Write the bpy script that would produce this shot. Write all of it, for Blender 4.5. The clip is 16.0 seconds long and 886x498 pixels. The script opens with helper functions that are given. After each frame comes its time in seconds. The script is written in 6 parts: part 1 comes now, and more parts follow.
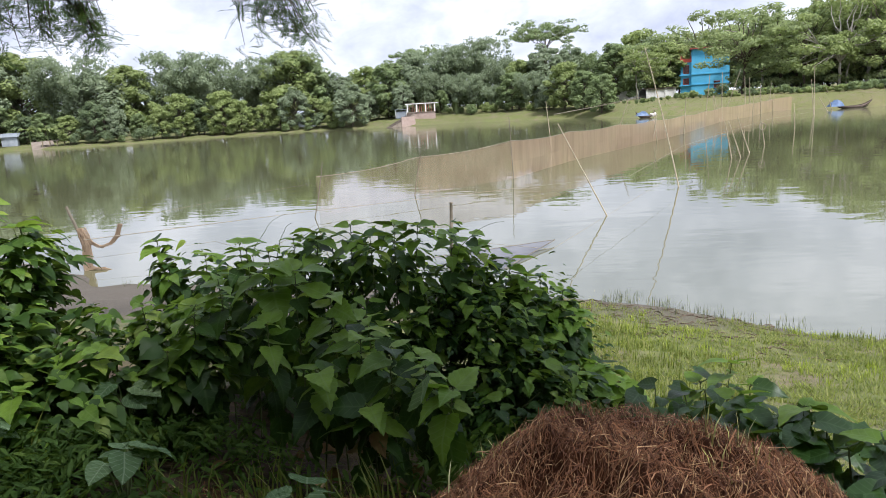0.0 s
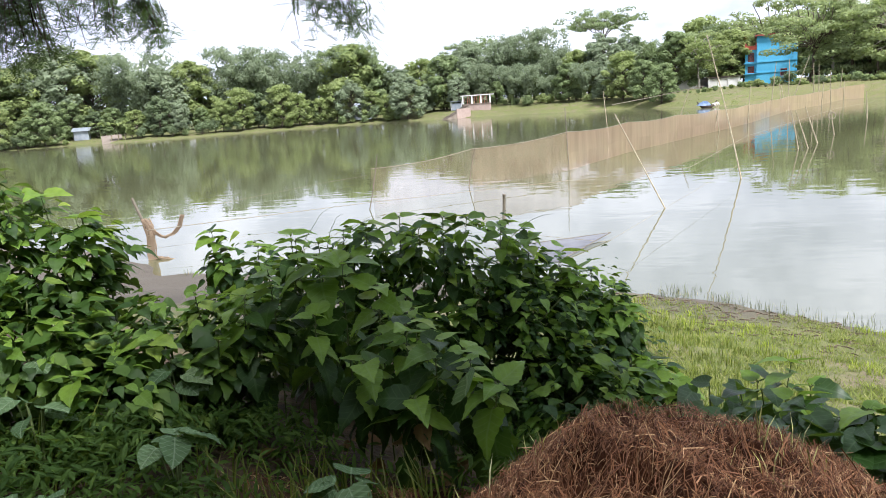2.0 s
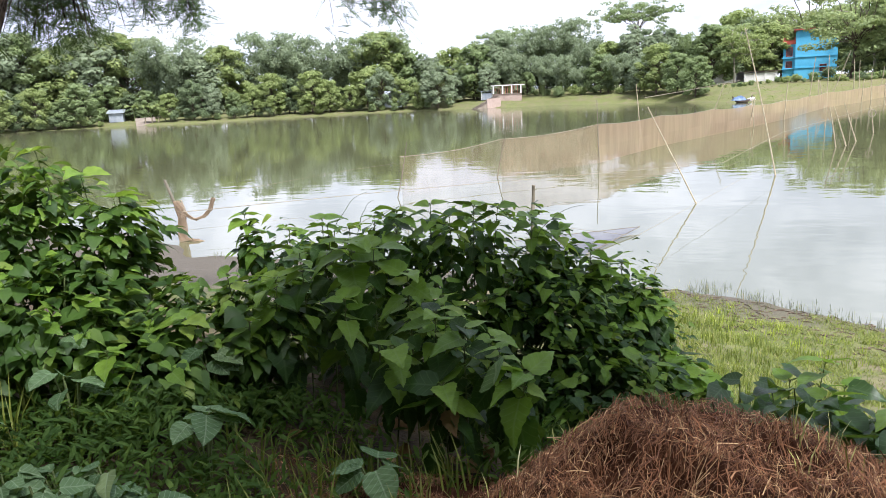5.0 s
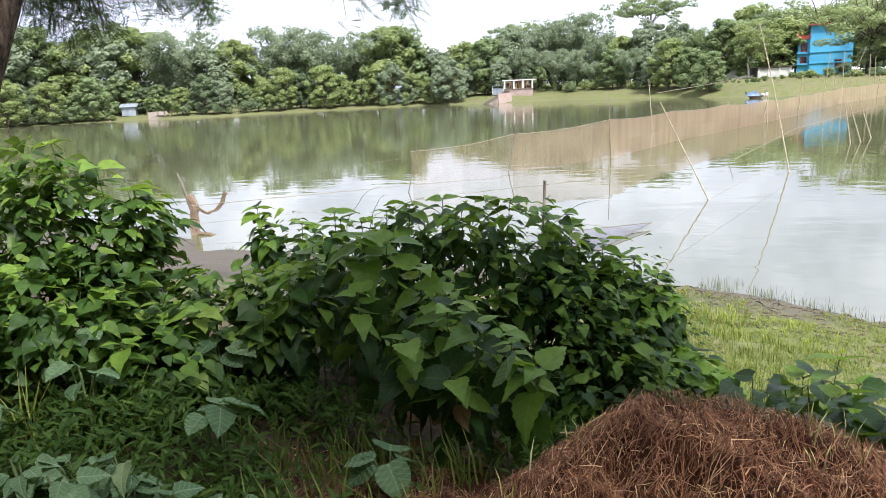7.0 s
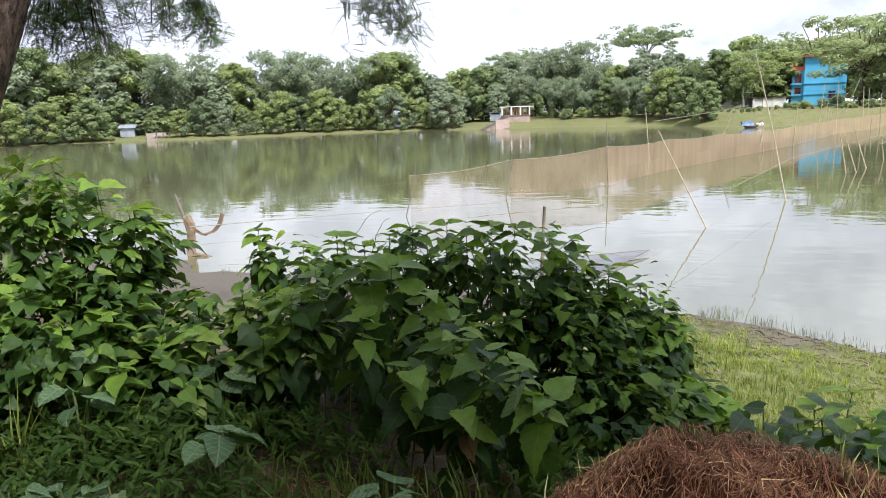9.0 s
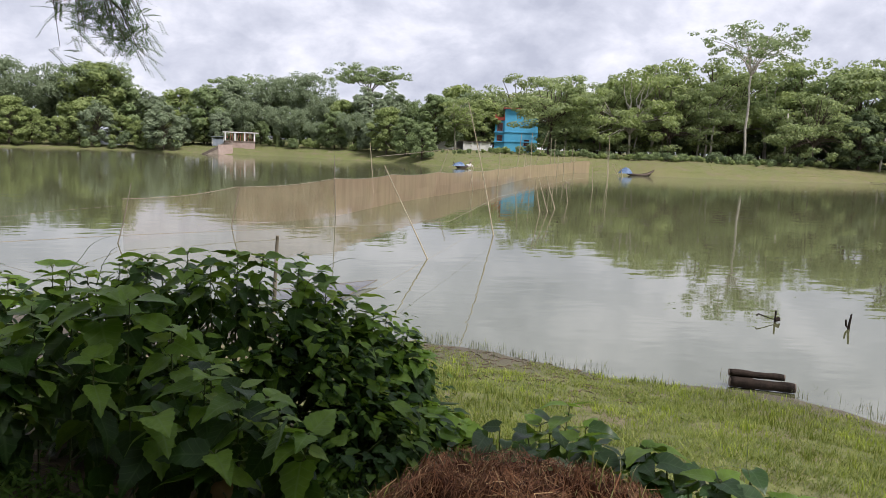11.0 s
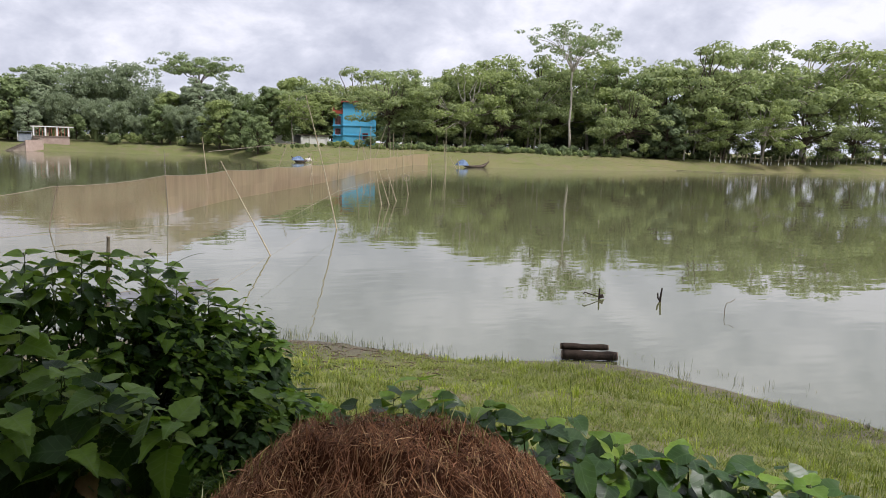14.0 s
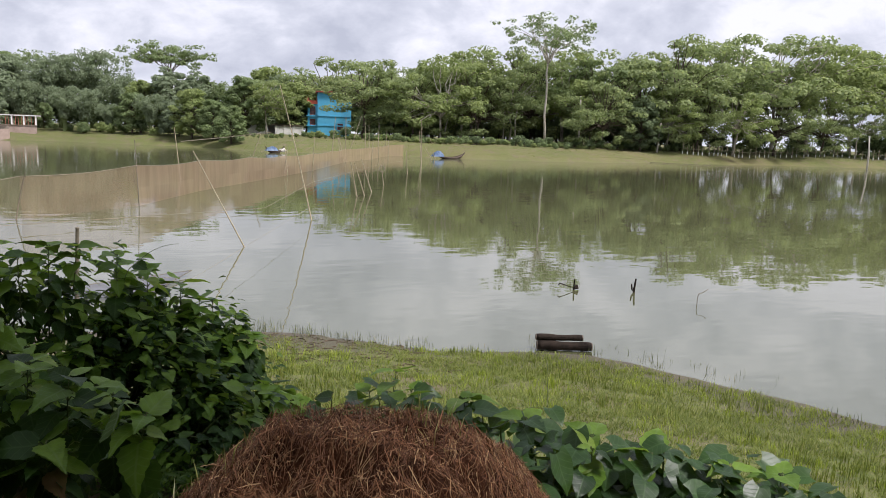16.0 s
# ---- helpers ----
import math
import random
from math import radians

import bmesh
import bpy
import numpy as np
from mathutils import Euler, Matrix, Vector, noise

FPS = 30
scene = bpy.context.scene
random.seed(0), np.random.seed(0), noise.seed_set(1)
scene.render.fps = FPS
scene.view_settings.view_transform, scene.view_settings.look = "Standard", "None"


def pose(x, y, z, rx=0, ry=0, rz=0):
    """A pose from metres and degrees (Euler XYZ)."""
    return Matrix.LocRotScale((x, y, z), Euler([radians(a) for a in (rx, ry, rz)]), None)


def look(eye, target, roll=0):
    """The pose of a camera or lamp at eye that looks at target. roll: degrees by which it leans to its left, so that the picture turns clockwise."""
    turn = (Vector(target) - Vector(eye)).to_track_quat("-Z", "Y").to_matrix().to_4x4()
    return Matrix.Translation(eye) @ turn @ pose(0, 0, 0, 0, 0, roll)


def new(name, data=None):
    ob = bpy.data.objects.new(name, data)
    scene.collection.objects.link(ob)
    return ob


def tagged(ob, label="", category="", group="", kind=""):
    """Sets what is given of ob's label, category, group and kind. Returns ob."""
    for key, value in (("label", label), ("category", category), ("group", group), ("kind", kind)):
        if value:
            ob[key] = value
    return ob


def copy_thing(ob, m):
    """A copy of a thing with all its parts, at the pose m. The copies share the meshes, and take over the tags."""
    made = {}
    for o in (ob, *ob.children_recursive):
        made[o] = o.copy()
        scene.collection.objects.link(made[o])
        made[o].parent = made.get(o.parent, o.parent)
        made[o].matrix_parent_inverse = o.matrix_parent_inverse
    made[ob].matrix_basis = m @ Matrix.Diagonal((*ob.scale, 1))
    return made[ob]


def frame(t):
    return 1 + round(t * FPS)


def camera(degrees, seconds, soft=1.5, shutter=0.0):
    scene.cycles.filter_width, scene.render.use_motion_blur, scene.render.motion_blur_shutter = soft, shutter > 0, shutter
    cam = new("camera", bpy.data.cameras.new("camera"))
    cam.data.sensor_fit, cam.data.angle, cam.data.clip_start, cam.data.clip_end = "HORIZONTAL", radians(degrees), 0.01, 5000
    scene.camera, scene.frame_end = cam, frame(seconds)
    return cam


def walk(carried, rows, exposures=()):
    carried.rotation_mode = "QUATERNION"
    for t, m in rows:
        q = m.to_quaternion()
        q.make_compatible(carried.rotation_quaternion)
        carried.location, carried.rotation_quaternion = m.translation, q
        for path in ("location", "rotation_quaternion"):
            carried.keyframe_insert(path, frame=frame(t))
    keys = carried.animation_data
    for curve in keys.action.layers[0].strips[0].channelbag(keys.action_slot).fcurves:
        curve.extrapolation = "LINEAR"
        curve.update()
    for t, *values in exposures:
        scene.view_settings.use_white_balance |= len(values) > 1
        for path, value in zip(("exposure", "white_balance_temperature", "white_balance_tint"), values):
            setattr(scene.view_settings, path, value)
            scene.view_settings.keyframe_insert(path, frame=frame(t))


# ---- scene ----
cam = camera(64.28, 16.0, soft=0.5)
PATH = [
    (0, pose(0.000, 0.000, 3.500, 78.64, 3.47, 3.17)),
    (0.5, pose(0.031, 0.017, 3.491, 78.44, 3.76, 5.82)),
    (1, pose(0.040, 0.043, 3.490, 78.37, 3.88, 6.91)),
    (1.5, pose(0.050, 0.037, 3.497, 78.36, 3.89, 7.19)),
    (2, pose(0.033, 0.031, 3.493, 78.28, 3.98, 7.60)),
    (2.5, pose(0.023, 0.029, 3.491, 78.21, 3.91, 8.22)),
    (3, pose(0.012, 0.030, 3.487, 78.05, 3.70, 8.68)),
    (3.5, pose(0.009, 0.037, 3.483, 77.87, 3.44, 9.21)),
    (4, pose(0.009, 0.027, 3.486, 77.87, 3.10, 9.66)),
    (6.5, pose(0.004, 0.029, 3.483, 77.12, 2.87, 10.42)),
    (7, pose(-0.002, 0.021, 3.485, 77.22, 2.72, 10.88)),
    (7.5, pose(-0.002, 0.019, 3.485, 77.35, 2.57, 11.26)),
    (8, pose(0.003, 0.024, 3.485, 77.33, 2.57, 11.35)),
    (8.2, pose(0.005, 0.024, 3.484, 77.39, 2.52, 11.29)),
    (10.3, pose(-0.254, 0.178, 3.467, 82.12, -3.37, 2.33)),
    (10.5, pose(-0.265, 0.169, 3.467, 81.86, -3.48, -2.13)),
    (11, pose(-0.207, 0.099, 3.478, 81.67, -2.18, -11.04)),
    (11.5, pose(-0.129, -0.049, 3.476, 80.89, -0.82, -15.53)),
    (12, pose(-0.083, -0.128, 3.493, 80.88, 0.10, -18.86)),
    (12.5, pose(-0.146, -0.125, 3.503, 81.13, 0.15, -20.15)),
    (13, pose(-0.269, -0.138, 3.486, 81.51, -0.35, -21.01)),
    (13.5, pose(-0.309, -0.134, 3.478, 81.62, -1.04, -22.39)),
    (14, pose(-0.318, -0.147, 3.485, 81.59, -1.75, -23.94)),
    (14.5, pose(-0.312, -0.144, 3.483, 81.41, -2.14, -25.26)),
    (15, pose(-0.317, -0.134, 3.479, 81.27, -2.28, -25.77)),
    (15.5, pose(-0.315, -0.133, 3.481, 80.96, -2.39, -26.49)),
    (16, pose(-0.311, -0.124, 3.479, 80.95, -2.05, -25.90)),
]
EXPOSURES = [(0, 0.45, 5820, 15), (0.5, 0.76, 5820, 15), (8.2, 0.88, 5820, 15), (10.3, 0.2, 6080, 16), (11.5, 0.05, 6110, 16), (12.1, 0.08, 6110, 16), (12.9, -0.1, 6110, 16), (13.5, -0.02, 6110, 16), (14.1, 0.05, 6110, 16), (16, 0.05, 6110, 16)]
SKY_CLOUD = 0.96
SUN_POWER = 5.0
TRUNK = ((-5.52, 4.7), (1.90, 1.1, 5.6), 0.25)   # foot, way to the fork, radius
walk(cam, PATH, EXPOSURES)

# ---- world, sun ----
SUN_EL, SUN_AZ = 58.0, 138.0          # degrees; azimuth clockwise from +y
world = bpy.data.worlds.new("sky")
scene.world = world
world.use_nodes = True
wn, wl = world.node_tree.nodes, world.node_tree.links
wn.clear()


def wnode(kind, **sets):
    n = wn.new(kind)
    for k, v in sets.items():
        n.inputs[k].default_value = v
    return n


def wmath(op, a, b=None, clamp=False):
    n = wn.new("ShaderNodeMath")
    n.operation, n.use_clamp = op, clamp
    for i, s in enumerate((a, b)):
        if s is None:
            continue
        if isinstance(s, (int, float)):
            n.inputs[i].default_value = s
        else:
            wl.new(s, n.inputs[i])
    return n.outputs[0]


sky = wn.new("ShaderNodeTexSky")
sky.sky_type, sky.sun_disc = "NISHITA", False
sky.sun_elevation, sky.sun_rotation = radians(SUN_EL), radians(SUN_AZ)
coord = wn.new("ShaderNodeTexCoord")
split = wn.new("ShaderNodeSeparateXYZ")
wl.new(coord.outputs["Generated"], split.inputs[0])
lift = wmath("ADD", wmath("MAXIMUM", split.outputs[2], 0.0), 0.55)
flat = wn.new("ShaderNodeCombineXYZ")
wl.new(wmath("DIVIDE", split.outputs[0], lift), flat.inputs[0])
wl.new(wmath("DIVIDE", split.outputs[1], lift), flat.inputs[1])
big = wnode("ShaderNodeTexNoise", Scale=2.0, Detail=5.0, Roughness=0.55, Distortion=0.3)
small = wnode("ShaderNodeTexNoise", Scale=7.0, Detail=7.0, Roughness=0.6, Distortion=0.2)
holes = wnode("ShaderNodeTexNoise", Scale=0.8, Detail=4.0, Roughness=0.5)
for n in (big, small, holes):
    wl.new(flat.outputs[0], n.inputs["Vector"])
shape = wmath("ADD", wmath("MULTIPLY", big.outputs["Fac"], 0.62), wmath("MULTIPLY", small.outputs["Fac"], 0.38))
ramp = wn.new("ShaderNodeValToRGB")
wl.new(shape, ramp.inputs[0])
el = ramp.color_ramp.elements
el[0].position, el[0].color = 0.41, (0.56, 0.585, 0.65, 1)
el[1].position, el[1].color = 0.59, (1.0, 1.0, 1.02, 1)
mid = ramp.color_ramp.elements.new(0.5)
mid.color = (0.74, 0.76, 0.81, 1)
cloud = wnode("ShaderNodeBackground", Strength=SKY_CLOUD)
wl.new(ramp.outputs[0], cloud.inputs["Color"])
clear = wnode("ShaderNodeBackground", Strength=0.14)
wl.new(sky.outputs[0], clear.inputs["Color"])
gap = wn.new("ShaderNodeMapRange")
gap.inputs["From Min"].default_value, gap.inputs["From Max"].default_value = 0.66, 0.74
wl.new(holes.outputs["Fac"], gap.inputs["Value"])
mixw = wn.new("ShaderNodeMixShader")
wl.new(gap.outputs[0], mixw.inputs[0])
wl.new(cloud.outputs[0], mixw.inputs[1])
wl.new(clear.outputs[0], mixw.inputs[2])
outw = wn.new("ShaderNodeOutputWorld")
wl.new(mixw.outputs[0], outw.inputs[0])

sun_data = bpy.data.lights.new("sun", "SUN")
sun_data.energy, sun_data.angle, sun_data.color = SUN_POWER, radians(14), (1.0, 0.95, 0.87)
sun = new("sun", sun_data)
a_, e_ = radians(SUN_AZ), radians(SUN_EL)
sun.matrix_world = look((0, 0, 60), (-math.sin(a_) * math.cos(e_), -math.cos(a_) * math.cos(e_), 60 - math.sin(e_)))


# ---- materials ----
class Nodes:
    def __init__(self, name):
        self.m = bpy.data.materials.new(name)
        self.m.use_nodes = True
        self.t = self.m.node_tree
        self.t.nodes.clear()
        self.out = self.t.nodes.new("ShaderNodeOutputMaterial")

    def n(self, kind, **sets):
        node = self.t.nodes.new(kind)
        for k, v in sets.items():
            node.inputs[k].default_value = v
        return node

    def link(self, a, b):
        self.t.links.new(a, b)

    def math(self, op, a, b=0.0, clamp=False):
        node = self.t.nodes.new("ShaderNodeMath")
        node.operation, node.use_clamp = op, clamp
        for i, s in enumerate((a, b)):
            if isinstance(s, (int, float)):
                node.inputs[i].default_value = s
            else:
                self.link(s, node.inputs[i])
        return node.outputs[0]

    def mix(self, fac, a, b):
        node = self.t.nodes.new("ShaderNodeMix")
        node.data_type = "RGBA"
        for i, s in ((0, fac), (6, a), (7, b)):
            if isinstance(s, (int, float)):
                node.inputs[i].default_value = s
            elif isinstance(s, tuple):
                node.inputs[i].default_value = (*s, 1.0)
            else:
                self.link(s, node.inputs[i])
        return node.outputs[2]

    def noise(self, scale, detail=4.0, rough=0.55, vec=None):
        node = self.n("ShaderNodeTexNoise", Scale=scale, Detail=detail, Roughness=rough)
        if vec is None:
            vec = self.pos()
        self.link(vec, node.inputs["Vector"])
        return node.outputs["Fac"]

    def pos(self):
        return self.n("ShaderNodeNewGeometry").outputs["Position"]

    def sep_y(self):
        node = self.n("ShaderNodeSeparateXYZ")
        self.link(self.pos(), node.inputs[0])
        return node.outputs[1]

    def local(self):
        return self.n("ShaderNodeTexCoord").outputs["Object"]

    def step(self, v, lo, hi):
        node = self.n("ShaderNodeMapRange")
        node.inputs["From Min"].default_value, node.inputs["From Max"].default_value = lo, hi
        self.link(v, node.inputs["Value"])
        return node.outputs[0]

    def chance(self):
        a = self.n("ShaderNodeNewGeometry").outputs["Random Per Island"]
        b = self.n("ShaderNodeObjectInfo").outputs["Random"]
        return self.math("FRACT", self.math("ADD", a, b))

    def bump(self, height, strength, distance):
        node = self.n("ShaderNodeBump", Strength=strength, Distance=distance)
        self.link(height, node.inputs["Height"])
        return node.outputs[0]

    def principled(self, color, rough=0.7, metal=0.0, normal=None, spec=0.5):
        p = self.n("ShaderNodeBsdfPrincipled", Metallic=metal)
        p.inputs["Specular IOR Level"].default_value = spec
        for key, v in (("Base Color", color), ("Roughness", rough)):
            if isinstance(v, tuple):
                p.inputs[key].default_value = (*v, 1.0)
            elif isinstance(v, (int, float)):
                p.inputs[key].default_value = v
            else:
                self.link(v, p.inputs[key])
        if normal is not None:
            self.link(normal, p.inputs["Normal"])
        return p

    def done(self, shader):
        self.link(shader.outputs[0], self.out.inputs["Surface"])
        return self.m


def surface(name, c1, c2, scale, rough=0.8, bump=0.3, dist=0.01, fine=None, spec=0.4, metal=0.0):
    """Two-tone weathered surface with grain at two scales."""
    k = Nodes(name)
    p = k.local()
    a = k.noise(scale, 5.0, 0.6, p)
    b = k.noise(fine or scale * 9, 4.0, 0.6, p)
    f = k.math("ADD", k.math("MULTIPLY", a, 0.65), k.math("MULTIPLY", b, 0.35))
    col = k.mix(k.step(f, 0.36, 0.64), c1, c2)
    return k.done(k.principled(col, rough, metal, k.bump(f, bump, dist), spec))


def leafy(name, c1, c2, c3, rough=0.45, through_light=0.35, spec=0.4, scale=6.0, warmth=0.35):
    """Leaf: colour by leaf, mottled, and lets some light through."""
    k = Nodes(name)
    r = k.chance()
    col = k.mix(k.step(r, 0.0, 0.75), c1, c2)
    col = k.mix(k.step(r, 0.86, 1.0), col, c3)
    nz = k.noise(scale, 3.0)
    col = k.mix(k.math("MULTIPLY", k.step(nz, 0.35, 0.7), 0.45), col, tuple(0.6 * v for v in c1))
    p = k.principled(col, rough, 0.0, None, spec)
    tr = k.n("ShaderNodeBsdfTranslucent")
    warm = k.mix(warmth, col, (0.30, 0.42, 0.03))
    k.link(warm, tr.inputs["Color"])
    mx = k.n("ShaderNodeMixShader", Fac=through_light)
    k.link(p.outputs[0], mx.inputs[1])
    k.link(tr.outputs[0], mx.inputs[2])
    return k.done(mx)


def veined(name, c1, c2, c3, vein, rough=0.5, through_light=0.3, spec=0.4):
    """Broad leaf with pale ribs laid out from its own length and width."""
    k = Nodes(name)
    r = k.chance()
    col = k.mix(k.step(r, 0.0, 0.8), c1, c2)
    col = k.mix(k.step(r, 0.9, 1.0), col, c3)
    uv = k.n("ShaderNodeUVMap").outputs[0]
    s = k.n("ShaderNodeSeparateXYZ")
    k.link(uv, s.inputs[0])
    side = k.math("ABSOLUTE", k.math("SUBTRACT", s.outputs[0], 0.5))
    ribs = k.math("FRACT", k.math("MULTIPLY", k.math("SUBTRACT", s.outputs[1], k.math("MULTIPLY", side, 0.7)), 6.0))
    rib = k.step(k.math("ABSOLUTE", k.math("SUBTRACT", ribs, 0.5)), 0.10, 0.0)
    mid_rib = k.step(side, 0.035, 0.01)
    lines = k.math("MAXIMUM", rib, mid_rib)
    spot = k.step(k.noise(28.0, 3.0), 0.40, 0.68)
    col = k.mix(k.math("MULTIPLY", spot, 0.4), col, tuple(0.55 * v for v in c1))
    col = k.mix(k.math("MULTIPLY", lines, 0.45), col, vein)
    p = k.principled(col, rough, 0.0, k.bump(lines, 0.2, -0.002), spec)
    tr = k.n("ShaderNodeBsdfTranslucent")
    k.link(k.mix(0.4, col, (0.30, 0.45, 0.03)), tr.inputs["Color"])
    mx = k.n("ShaderNodeMixShader", Fac=through_light)
    k.link(p.outputs[0], mx.inputs[1])
    k.link(tr.outputs[0], mx.inputs[2])
    return k.done(mx)


def strands(name, c1, c2, c3, rough=0.7, spec=0.3):
    k = Nodes(name)
    r = k.chance()
    col = k.mix(k.step(r, 0.0, 0.8), c1, c2)
    col = k.mix(k.step(r, 0.84, 0.9), col, c3)
    return k.done(k.principled(col, rough, 0.0, None, spec))


def ground_material():
    k = Nodes("ground_soil_and_turf")
    pos = k.pos()
    s = k.n("ShaderNodeSeparateXYZ")
    k.link(pos, s.inputs[0])
    n1, n2, n3 = k.noise(0.7, 6.0, 0.6), k.noise(5.0, 5.0, 0.6), k.noise(45.0, 4.0, 0.6)
    n4 = k.noise(0.06, 4.0, 0.6)
    turf = k.mix(k.step(n2, 0.35, 0.68), (0.070, 0.094, 0.022), (0.155, 0.172, 0.046))
    turf = k.mix(k.math("MULTIPLY", k.math("MULTIPLY", k.step(n4, 0.40, 0.66), k.step(s.outputs[0], 5.0, 70.0)), 0.5), turf, (0.21, 0.165, 0.08))
    soil = k.mix(k.step(n3, 0.3, 0.7), (0.10, 0.075, 0.05), (0.22, 0.17, 0.12))
    mud = k.mix(k.step(n3, 0.3, 0.7), (0.055, 0.047, 0.036), (0.135, 0.116, 0.090))
    bare = k.math("MULTIPLY", k.step(n1, 0.46, 0.64), k.step(n3, 0.25, 0.6))
    bare = k.math("MAXIMUM", bare, k.math("MULTIPLY", k.step(k.noise(13.0, 5.0, 0.7), 0.47, 0.58), 0.42))
    col = k.mix(bare, turf, soil)
    # trodden earth and litter high on the near bank
    far_y = k.step(s.outputs[1], 20.0, 40.0)
    high = k.math("MULTIPLY", k.step(s.outputs[2], 1.35, 1.75), k.math("SUBTRACT", 1.0, far_y))
    col = k.mix(high, col, k.mix(k.step(n2, 0.4, 0.6), (0.045, 0.034, 0.022), (0.10, 0.07, 0.04)))
    west = k.math("MULTIPLY", k.step(s.outputs[0], -0.8, -3.0), 1.0)
    wet = k.step(k.math("SUBTRACT", k.math("ADD", s.outputs[2], k.math("MULTIPLY", n1, 0.4)), west), 0.42, 0.20)
    near_wet = k.math("MULTIPLY", wet, k.math("SUBTRACT", 1.0, k.math("MULTIPLY", far_y, 0.9)))
    col = k.mix(near_wet, col, mud)
    h = k.math("ADD", k.math("MULTIPLY", n2, 0.6), k.math("MULTIPLY", n3, 0.4))
    return k.done(k.principled(col, 0.9, 0.0, k.bump(h, 0.7, 0.05), 0.25))


def water_material():
    k = Nodes("pond_water")
    m = k.n("ShaderNodeMapping")
    m.inputs["Scale"].default_value = (0.55, 1.0, 1.0)
    m.inputs["Rotation"].default_value = (0, 0, radians(18))
    k.link(k.pos(), m.inputs[0])
    v = m.outputs[0]
    a = k.noise(1.1, 2.0, 0.5, v)
    b = k.noise(4.0, 3.0, 0.5, v)
    calm = k.step(k.noise(0.07, 3.0, 0.5, v), 0.38, 0.62)
    h = k.math("ADD", a, k.math("MULTIPLY", b, k.math("MULTIPLY", calm, 0.22)))
    silt = k.mix(k.step(k.noise(0.03, 4.0, 0.55), 0.35, 0.65), (0.088, 0.093, 0.045), (0.105, 0.107, 0.056))
    ruffled = k.math("MULTIPLY", k.step(k.sep_y(), 22.0, 75.0), 0.066)
    p = k.principled(silt, k.math("ADD", ruffled, 0.012), 0.0, k.bump(h, 0.125, 0.055), 0.5)
    p.inputs["IOR"].default_value = 3.3
    return k.done(p)


def net_material(name, color, cover):
    """Fine mesh: part thread, part open, with vertical folds."""
    k = Nodes(name)
    p = k.pos()
    m = k.n("ShaderNodeMapping")
    m.inputs["Scale"].default_value = (1.2, 1.2, 0.06)
    k.link(p, m.inputs[0])
    n1 = k.noise(1.6, 5.0, 0.6, m.outputs[0])
    col = k.mix(k.step(n1, 0.35, 0.65), color, tuple(v * 0.72 for v in color))
    d = k.n("ShaderNodeBsdfDiffuse")
    k.link(col, d.inputs["Color"])
    tl = k.n("ShaderNodeBsdfTranslucent")
    k.link(col, tl.inputs["Color"])
    both = k.n("ShaderNodeMixShader", Fac=0.45)
    k.link(d.outputs[0], both.inputs[1])
    k.link(tl.outputs[0], both.inputs[2])
    t = k.n("ShaderNodeBsdfTransparent")
    mx = k.n("ShaderNodeMixShader")
    k.link(k.math("ADD", cover - 0.1, k.math("MULTIPLY", n1, 0.2)), mx.inputs[0])
    k.link(t.outputs[0], mx.inputs[1])
    k.link(both.outputs[0], mx.inputs[2])
    return k.done(mx)


def bark_material():
    """Deep vertical furrows with flaking ridges."""
    k = Nodes("furrowed_bark")
    m = k.n("ShaderNodeMapping")
    m.inputs["Scale"].default_value = (1.0, 1.0, 0.22)
    k.link(k.local(), m.inputs[0])
    a = k.noise(16.0, 6.0, 0.65, m.outputs[0])
    b = k.noise(60.0, 4.0, 0.6)
    f = k.math("ADD", k.math("MULTIPLY", a, 0.75), k.math("MULTIPLY", b, 0.25))
    col = k.mix(k.step(f, 0.42, 0.66), (0.028, 0.020, 0.015), (0.20, 0.145, 0.105))
    return k.done(k.principled(col, 0.95, 0.0, k.bump(f, 1.0, 0.08), 0.15))


